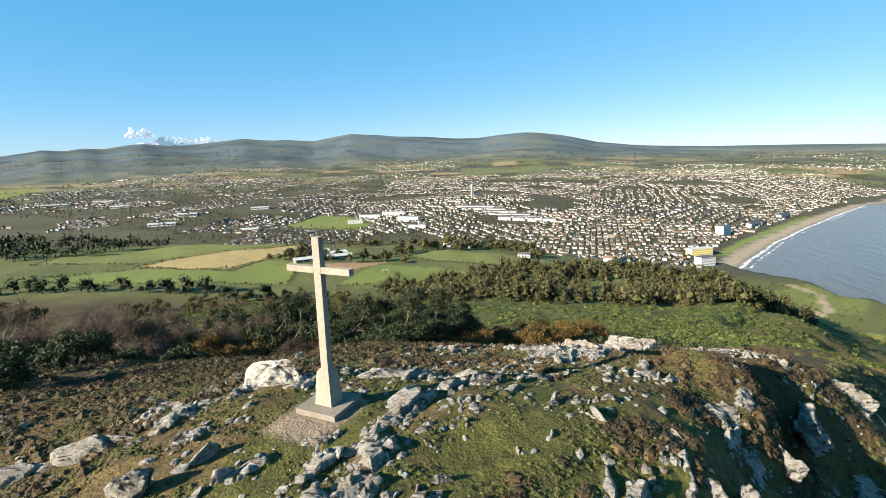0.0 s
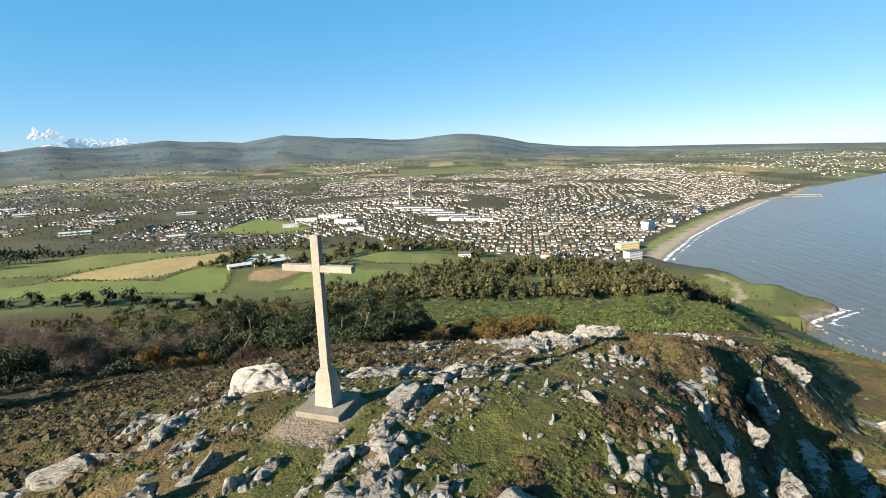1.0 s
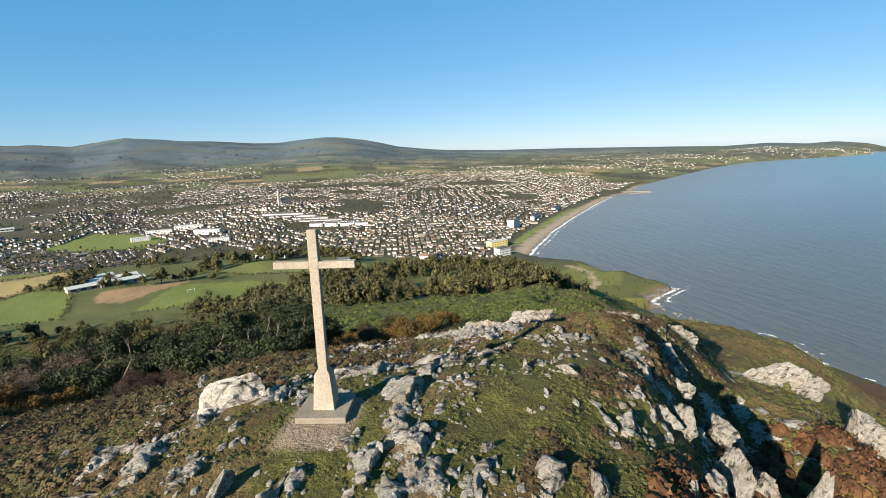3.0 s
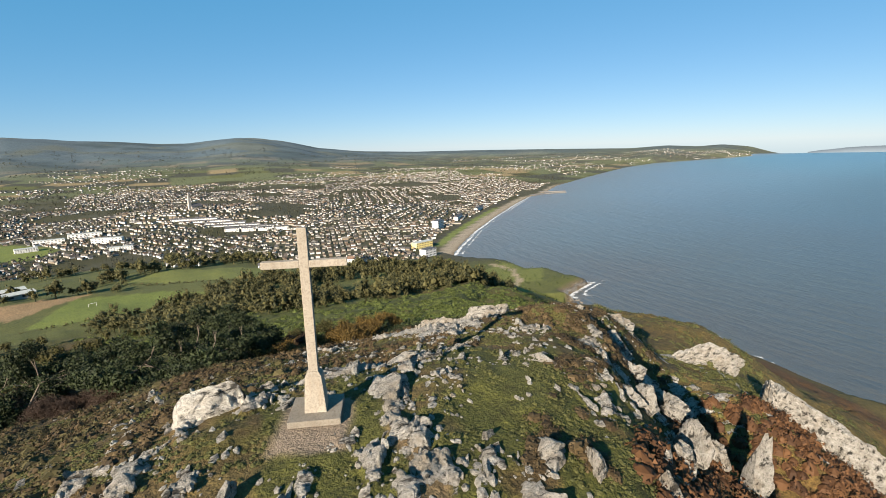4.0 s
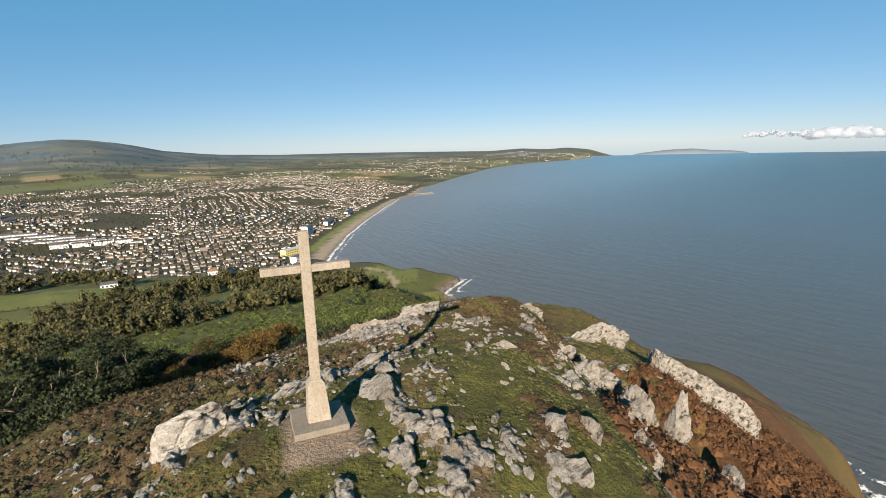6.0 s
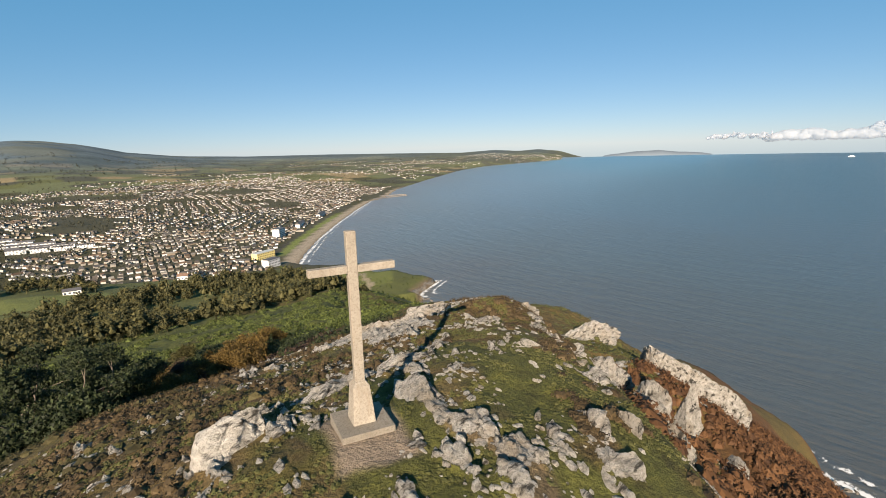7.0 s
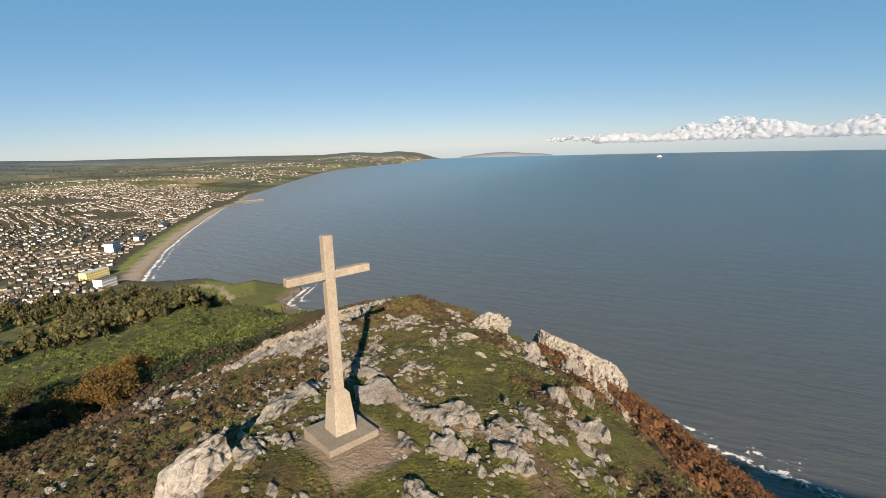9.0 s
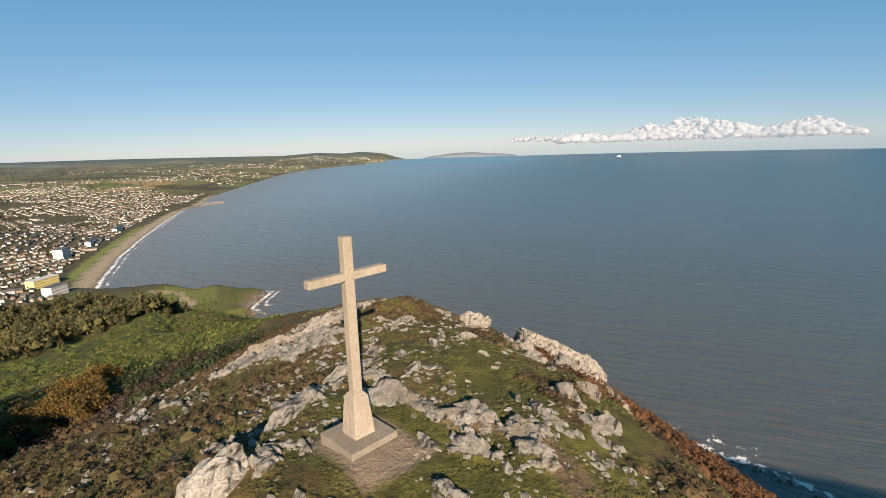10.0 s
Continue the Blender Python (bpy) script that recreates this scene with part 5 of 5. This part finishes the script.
def block_building(name, label, category, x, y, yaw, long, wide, tall, storeys, bays, wall, roof, pitched=0.0, group=""):
    """A large building with storeys of windows on both long sides and a flat or low roof."""
    root = new(name)
    z = float(height(np.array([float(x)]), np.array([float(y)]))[0])
    X, Y, Z, k = fold(np.array([float(x)]), np.array([float(y)]), np.array([z]))
    root.matrix_world = pose(float(X[0]), float(Y[0]), float(Z[0]), 0, 0, yaw) @ Matrix.Scale(float(k[0]), 4)
    tagged(root, label, category, group)
    b = bmesh.new()
    block(b, -long / 2, long / 2, -wide / 2, wide / 2, -3, tall, 1.0, 0)
    link_part("wall", b, wall, root)
    b = bmesh.new()
    if pitched:
        o = np.zeros(1)
        v, f = gables(o, o, o + tall, o + long, o + wide, o + pitched, o)
        mesh_object("roof", v, tri_safe(f), roof, False, root)
        b.free()
    else:
        block(b, -long / 2 - 0.3, long / 2 + 0.3, -wide / 2 - 0.3, wide / 2 + 0.3, tall, tall + 0.6, 0.98, 0)
        link_part("roof", b, roof, root)
    for s in range(storeys):
        for i in range(bays):
            for side in (-1, 1):
                b = bmesh.new()
                px, pz = -long / 2 + (i + 0.5) * long / bays, (s + 0.35) * tall / storeys
                block(b, px - long / bays * 0.26, px + long / bays * 0.26, side * wide / 2 - 0.05, side * wide / 2 + 0.05, pz, pz + tall / storeys * 0.42, 1.0, 0)
                link_part("window", b, MAT_GLASS, root)


def church(x, y):
    root = new("church")
    z = float(height(np.array([float(x)]), np.array([float(y)]))[0])
    X, Y, Z, k = fold(np.array([float(x)]), np.array([float(y)]), np.array([z]))
    root.matrix_world = pose(float(X[0]), float(Y[0]), float(Z[0]), 0, 0, 30) @ Matrix.Scale(float(k[0]), 4)
    tagged(root, "grey stone church with a tall pointed spire", "church")
    b = bmesh.new()
    block(b, -4, 4, -4, 4, -4, 30, 0.95, 0)
    link_part("tower", b, MAT_STONE, root)
    b = bmesh.new()
    block(b, -3.6, 3.6, -3.6, 3.6, 30, 56, 0.03, 0)
    link_part("spire", b, MAT_STONE, root)
    b = bmesh.new()
    block(b, 3, 34, -8, 8, -4, 11, 1.0, 0)
    link_part("nave", b, MAT_STONE, root)
    o = np.zeros(1)
    v, f = gables(o + 18.5, o, o + 11, o + 31, o + 16, o + 8, o)
    mesh_object("roof", v, tri_safe(f), MAT_SLATE, False, root)


def shore_points(y0, y1, off, gap):
    y = np.arange(y0, y1, gap)
    return line(y, COAST) - off, y


def foam_sheet(name, label, y0, y1, near, far, gap, seed, strength):
    """Surf on the water along the shore, thickest where the waves break."""
    y = np.arange(y0, y1, gap)
    off = np.linspace(-near, far, 12)
    O, Y = np.meshgrid(off, y)
    X = line(Y, COAST) + O + 7 * (fbm(Y / 50, Y * 0 + seed, 3, seed) - 0.5)
    d = O / far
    band = np.exp(-((d - 0.12) / 0.16) ** 2) + 0.75 * np.exp(-((d - 0.62) / 0.13) ** 2) * step(0.42, 0.6, fbm(Y / 60, Y * 0 + 9, 3, seed + 2))
    froth = strength * band * (0.55 + 0.7 * fbm(X / 14, Y / 26, 3, seed + 4)) * step(y0, y0 + 25, Y) * step(y1, y1 - 40, Y)
    Xf, Yf, Zf, _ = fold(X.ravel(), Y.ravel(), np.full(X.size, SEA + 0.25))
    n, m = O.shape
    i = (np.arange(n - 1)[:, None] * m + np.arange(m - 1)).ravel()
    ob = mesh_object(name, np.stack([Xf, Yf, Zf], 1), np.stack([i, i + 1, i + m + 1, i + m], 1), MAT_FOAM)
    paint(ob, "froth", froth.ravel())
    tagged(ob, label, "surf", kind="stuff")


def shore_rocks():
    rnd = np.random.default_rng(41)
    P = []
    for _ in range(420):
        y = rnd.uniform(-150, 660)
        x = float(line(y, COAST)) + rnd.normal(-1, 3)
        s = rnd.uniform(0.8, 3.6)
        P.append(pose(x, y, SEA - 0.3, rnd.uniform(-20, 20), rnd.uniform(-20, 20), rnd.uniform(0, 360)) @ Matrix.Diagonal((s * 1.3, s, s * 0.7, 1)))
    v, f = mesh_arrays(rock_mesh(35, 2, 9, 0.1))
    join_stuff("shore_rocks", v, f, P, MAT_SHORE, "broken rocks along the foot of the cliffs", "rocks")


def harbour():
    for name, pts, w in (("pier", [(1235, 1760), (1330, 1790), (1440, 1782)], 14), ("pier", [(1290, 1860), (1400, 1850), (1470, 1822)], 11)):
        b = bmesh.new()
        for (x0, y0), (x1, y1) in zip(pts, pts[1:]):
            a = math.atan2(y1 - y0, x1 - x0)
            nx, ny = -math.sin(a) * w / 2, math.cos(a) * w / 2
            ring = [(x0 + nx, y0 + ny), (x0 - nx, y0 - ny), (x1 - nx, y1 - ny), (x1 + nx, y1 + ny)]
            vs = []
            for z in (SEA - 2, SEA + 3.2):
                for p in ring:
                    X, Y, Z, _ = fold(np.array([p[0]]), np.array([p[1]]), np.array([z]))
                    vs.append(b.verts.new((float(X[0]), float(Y[0]), float(Z[0]))))
            b.faces.new(vs[4:])
            for i in range(4):
                b.faces.new((vs[i], vs[(i + 1) % 4], vs[4 + (i + 1) % 4], vs[4 + i]))
        tagged(link_part(name, b, MAT_PIER), "grey stone harbour pier reaching into the sea", "pier", "harbour piers")


near_houses()
far_houses()
town_trees()
foam_sheet("beach_surf", "white lines of surf along the beach", 838, 1740, 4, 30, 3.0, 50, 1.0)
foam_sheet("headland_surf", "white surf round the rocks of the headland", 495, 600, 3, 46, 2.0, 53, 1.05)
foam_sheet("cliff_surf", "broken surf at the foot of the cliffs", -160, 430, 3, 34, 2.5, 56, 0.78)
shore_rocks()
harbour()
church(-73, 1670)



def goal(x, y, yaw):
    """A football goal on the playing field."""
    root = new("football_goal")
    root.matrix_world = pose(x, y, float(height(np.array([float(x)]), np.array([float(y)]))[0]), 0, 0, yaw)
    tagged(root, "white football goal on a green playing field", "goal")
    for name, box in (("post", (-2.6, -2.4, -0.1, 0.1, -0.3, 2.4)), ("post", (2.4, 2.6, -0.1, 0.1, -0.3, 2.4)), ("crossbar", (-2.6, 2.6, -0.1, 0.1, 2.4, 2.6))):
        b = bmesh.new()
        block(b, *box, 1.0, 0.03)
        link_part(name, b, MAT_WHITE, root)


goal(-91.7, 403.5, 20)
block_building("hotel", "white seafront hotel with a dark end wall", "hotel", 347, 812, 25, 30, 15, 14, 3, 8, MAT_WHITE, MAT_SLATE)
block_building("hotel", "yellow seafront hotel with a flat roof", "hotel", 388, 940, 20, 46, 16, 13, 3, 10, MAT_YELLOW, MAT_SHEET)
block_building("apartment_block", "tall cream apartment block behind the promenade", "apartments", 520, 1150, 40, 34, 18, 22, 5, 7, MAT_WHITE, MAT_SLATE)
block_building("seafront_terrace", "white terrace facing the sea", "building", 640, 1270, 48, 60, 12, 11, 3, 14, MAT_WHITE, MAT_SLATE, 4)
block_building("seafront_terrace", "white terrace facing the sea", "building", 790, 1420, 46, 70, 12, 11, 3, 15, MAT_WHITE, MAT_SLATE, 4)
block_building("bungalow", "small white house alone in a green field", "house", 37, 508, -8, 13, 7, 4, 1, 4, MAT_WHITE, MAT_SLATE, 2.0)
block_building("long_house", "long white house at the edge of the field", "house", -40, 575, -18, 34, 9, 5, 1, 8, MAT_WHITE, MAT_SLATE, 2.4)
for k, (bx, by, yaw, size) in enumerate(((-160, 468, 32, 34), (-176, 492, 32, 40), (-200, 520, 34, 30), (-186, 455, 32, 22))):
    block_building("farm_shed", "farm shed with a pale green sheet roof", "shed", bx, by, yaw, size, 11, 4, 1, 3, MAT_STONE, MAT_SHEET, 1.6, "farm sheds")
for bx, by, yaw, size, tall in ((-363, 1400, 8, 60, 11), (-300, 1440, 8, 70, 12), (-239, 1345, -12, 64, 12), (-385, 1318, 20, 40, 8), (-200, 1240, 5, 48, 8)):
    block_building("school_building", "pale flat-roofed school block with long window bands", "school", bx, by, yaw, size, 16, tall, 3, 9, MAT_WHITE, MAT_SHEET, 0.0, "school blocks")
for bx, by, yaw, size in ((-1742, 1779, 30, 150), (-1640, 1900, 28, 120), (-917, 1256, 24, 110), (-966, 1449, 20, 90), (-629, 1190, 18, 70), (-800, 1600, 25, 90), (-1400, 1700, 26, 100)):
    block_building("warehouse", "white warehouse with a wide sheet roof", "warehouse", bx, by, yaw, size * 0.62, 26, 6, 1, 6, MAT_WHITE, MAT_SHEET, 2.5, "warehouses of the industrial estate")
for k in range(5):
    block_building("terrace_row", "straight white terrace of houses", "terrace", -60 + 34 * k, 1520 - 34 * k, -14, 120, 9, 6, 2, 16, MAT_WHITE, MAT_SLATE, 3, "white terraces on the hill")
for k in range(4):
    block_building("terrace_row", "white three-storey row facing the hill", "terrace", 30 + 40 * k, 1356 - 8 * k, -10, 34, 10, 9, 3, 6, MAT_WHITE, MAT_SLATE, 2.5, "white terraces on the hill")


# ---- clouds, the far headland and a ship ----
def cloud(name, label, az0, az1, low, top, count, seed, dist=4760, size=1.0, grain=4.6):
    """A bank of cumulus: many puffs piled on a level base."""
    rnd = np.random.default_rng(seed)
    P = []
    for _ in range(count):
        t = rnd.random()
        az = math.radians(az0 + (az1 - az0) * t)
        crown = low + (top - low) * float(fbm(np.array([t * 7.0]), np.array([seed * 1.0]), 3, seed)[0] ** 1.3 * 1.5) * min(1, 8 * t, 8 * (1 - t))
        el = low + (crown - low) * rnd.random() ** 1.2
        s = size * rnd.uniform(20, 46) * (1.15 - 0.6 * (el - low) / max(top - low, 0.1))
        d = dist + rnd.uniform(-60, 60)
        P.append(pose(d * math.sin(az), d * math.cos(az), EYE_Z + d * math.tan(math.radians(el)), 0, 0, rnd.uniform(0, 360)) @ Matrix.Diagonal((s * 1.35, s * 1.35, s * 0.9, 1)))
    b = bmesh.new()
    bmesh.ops.create_icosphere(b, subdivisions=2, radius=1)
    for v in b.verts:
        v.co *= 1 + 0.12 * noise.fractal(v.co * 1.9, 0.7, 2.0, 4)
    me = bpy.data.meshes.new("puff")
    b.to_mesh(me)
    b.free()
    v, f = mesh_arrays(me)
    bpy.data.meshes.remove(me)
    ob = join_stuff(name, v, f, P, MAT_CLOUD, label, "cloud", True)
    grow = ob.modifiers.new("merge", "REMESH")
    grow.mode, grow.voxel_size, grow.use_smooth_shade = "VOXEL", grain, True
    soft = ob.modifiers.new("soften", "SMOOTH")
    soft.factor, soft.iterations = 0.5, 30


cloud("cloud_bank", "bank of white cumulus low over the sea", 76, 103, 0.0, 1.8, 1700, 3, 4760, 0.58, 4.6)
cloud("cloud_bank", "thin trailing edge of the cumulus bank", 71, 77, 0.2, 0.7, 90, 4, 4760, 0.42, 4.6)
cloud("small_cloud", "small white cumulus over the mountains", -37.9, -35.9, 2.0, 2.9, 130, 6, 4880, 0.42, 3.6)
cloud("small_cloud", "low cloud lying behind the mountains", -37, -27, 1.15, 1.85, 330, 7, 4880, 0.46, 3.8)


def far_headland():
    az = np.radians(np.linspace(61.0, 71.5, 90))
    d = 4640.0
    t = np.linspace(0, 1, 90)
    el = -1.35 + 0.42 * np.sin(t * math.pi) ** 0.7 * (0.7 + 0.6 * fbm(t * 6, t * 0, 3, 91))
    v = [np.stack([d * np.sin(az), d * np.cos(az), np.full(90, EYE_Z + d * math.tan(math.radians(-1.6)))], 1), np.stack([(d + 40) * np.sin(az), (d + 40) * np.cos(az), EYE_Z + (d + 40) * np.tan(np.radians(el))], 1), np.stack([(d + 90) * np.sin(az), (d + 90) * np.cos(az), np.full(90, EYE_Z + d * math.tan(math.radians(-1.6)))], 1)]
    i = np.arange(89)
    f = np.vstack([np.stack([i + 90 * k, i + 1 + 90 * k, i + 91 + 90 * k, i + 90 + 90 * k], 1) for k in (0, 1)])
    # the blue of distance haze is mixed into the headland's base colour
    tagged(mesh_object("far_headland", np.concatenate(v), f, make_plain("hazed_headland", (0.10, 0.13, 0.16), (0.12, 0.15, 0.18), 0.95, 0.01)), "low blue-grey headland across the bay", "headland", kind="structure")


def ship():
    root = new("ferry")
    x, y, z, k = fold(np.array([6900 * math.sin(radians(82.5))]), np.array([6900 * math.cos(radians(82.5))]), np.array([SEA]))
    root.matrix_world = pose(float(x[0]), float(y[0]), float(z[0]), 0, 0, 10) @ Matrix.Scale(0.65 * float(k[0]), 4)
    tagged(root, "white ferry far out on the sea", "ship")
    b = bmesh.new()
    block(b, -9, 9, -45, 45, -2, 9, 1.05, 1.5)
    link_part("hull", b, MAT_WHITE, root)
    b = bmesh.new()
    block(b, -8, 8, -30, 22, 9, 20, 0.95, 0.5)
    link_part("superstructure", b, MAT_WHITE, root)
    b = bmesh.new()
    block(b, -3, 3, -14, -6, 20, 28, 0.8, 0.3)
    link_part("funnel", b, MAT_SLATE, root)


far_headland()
ship()
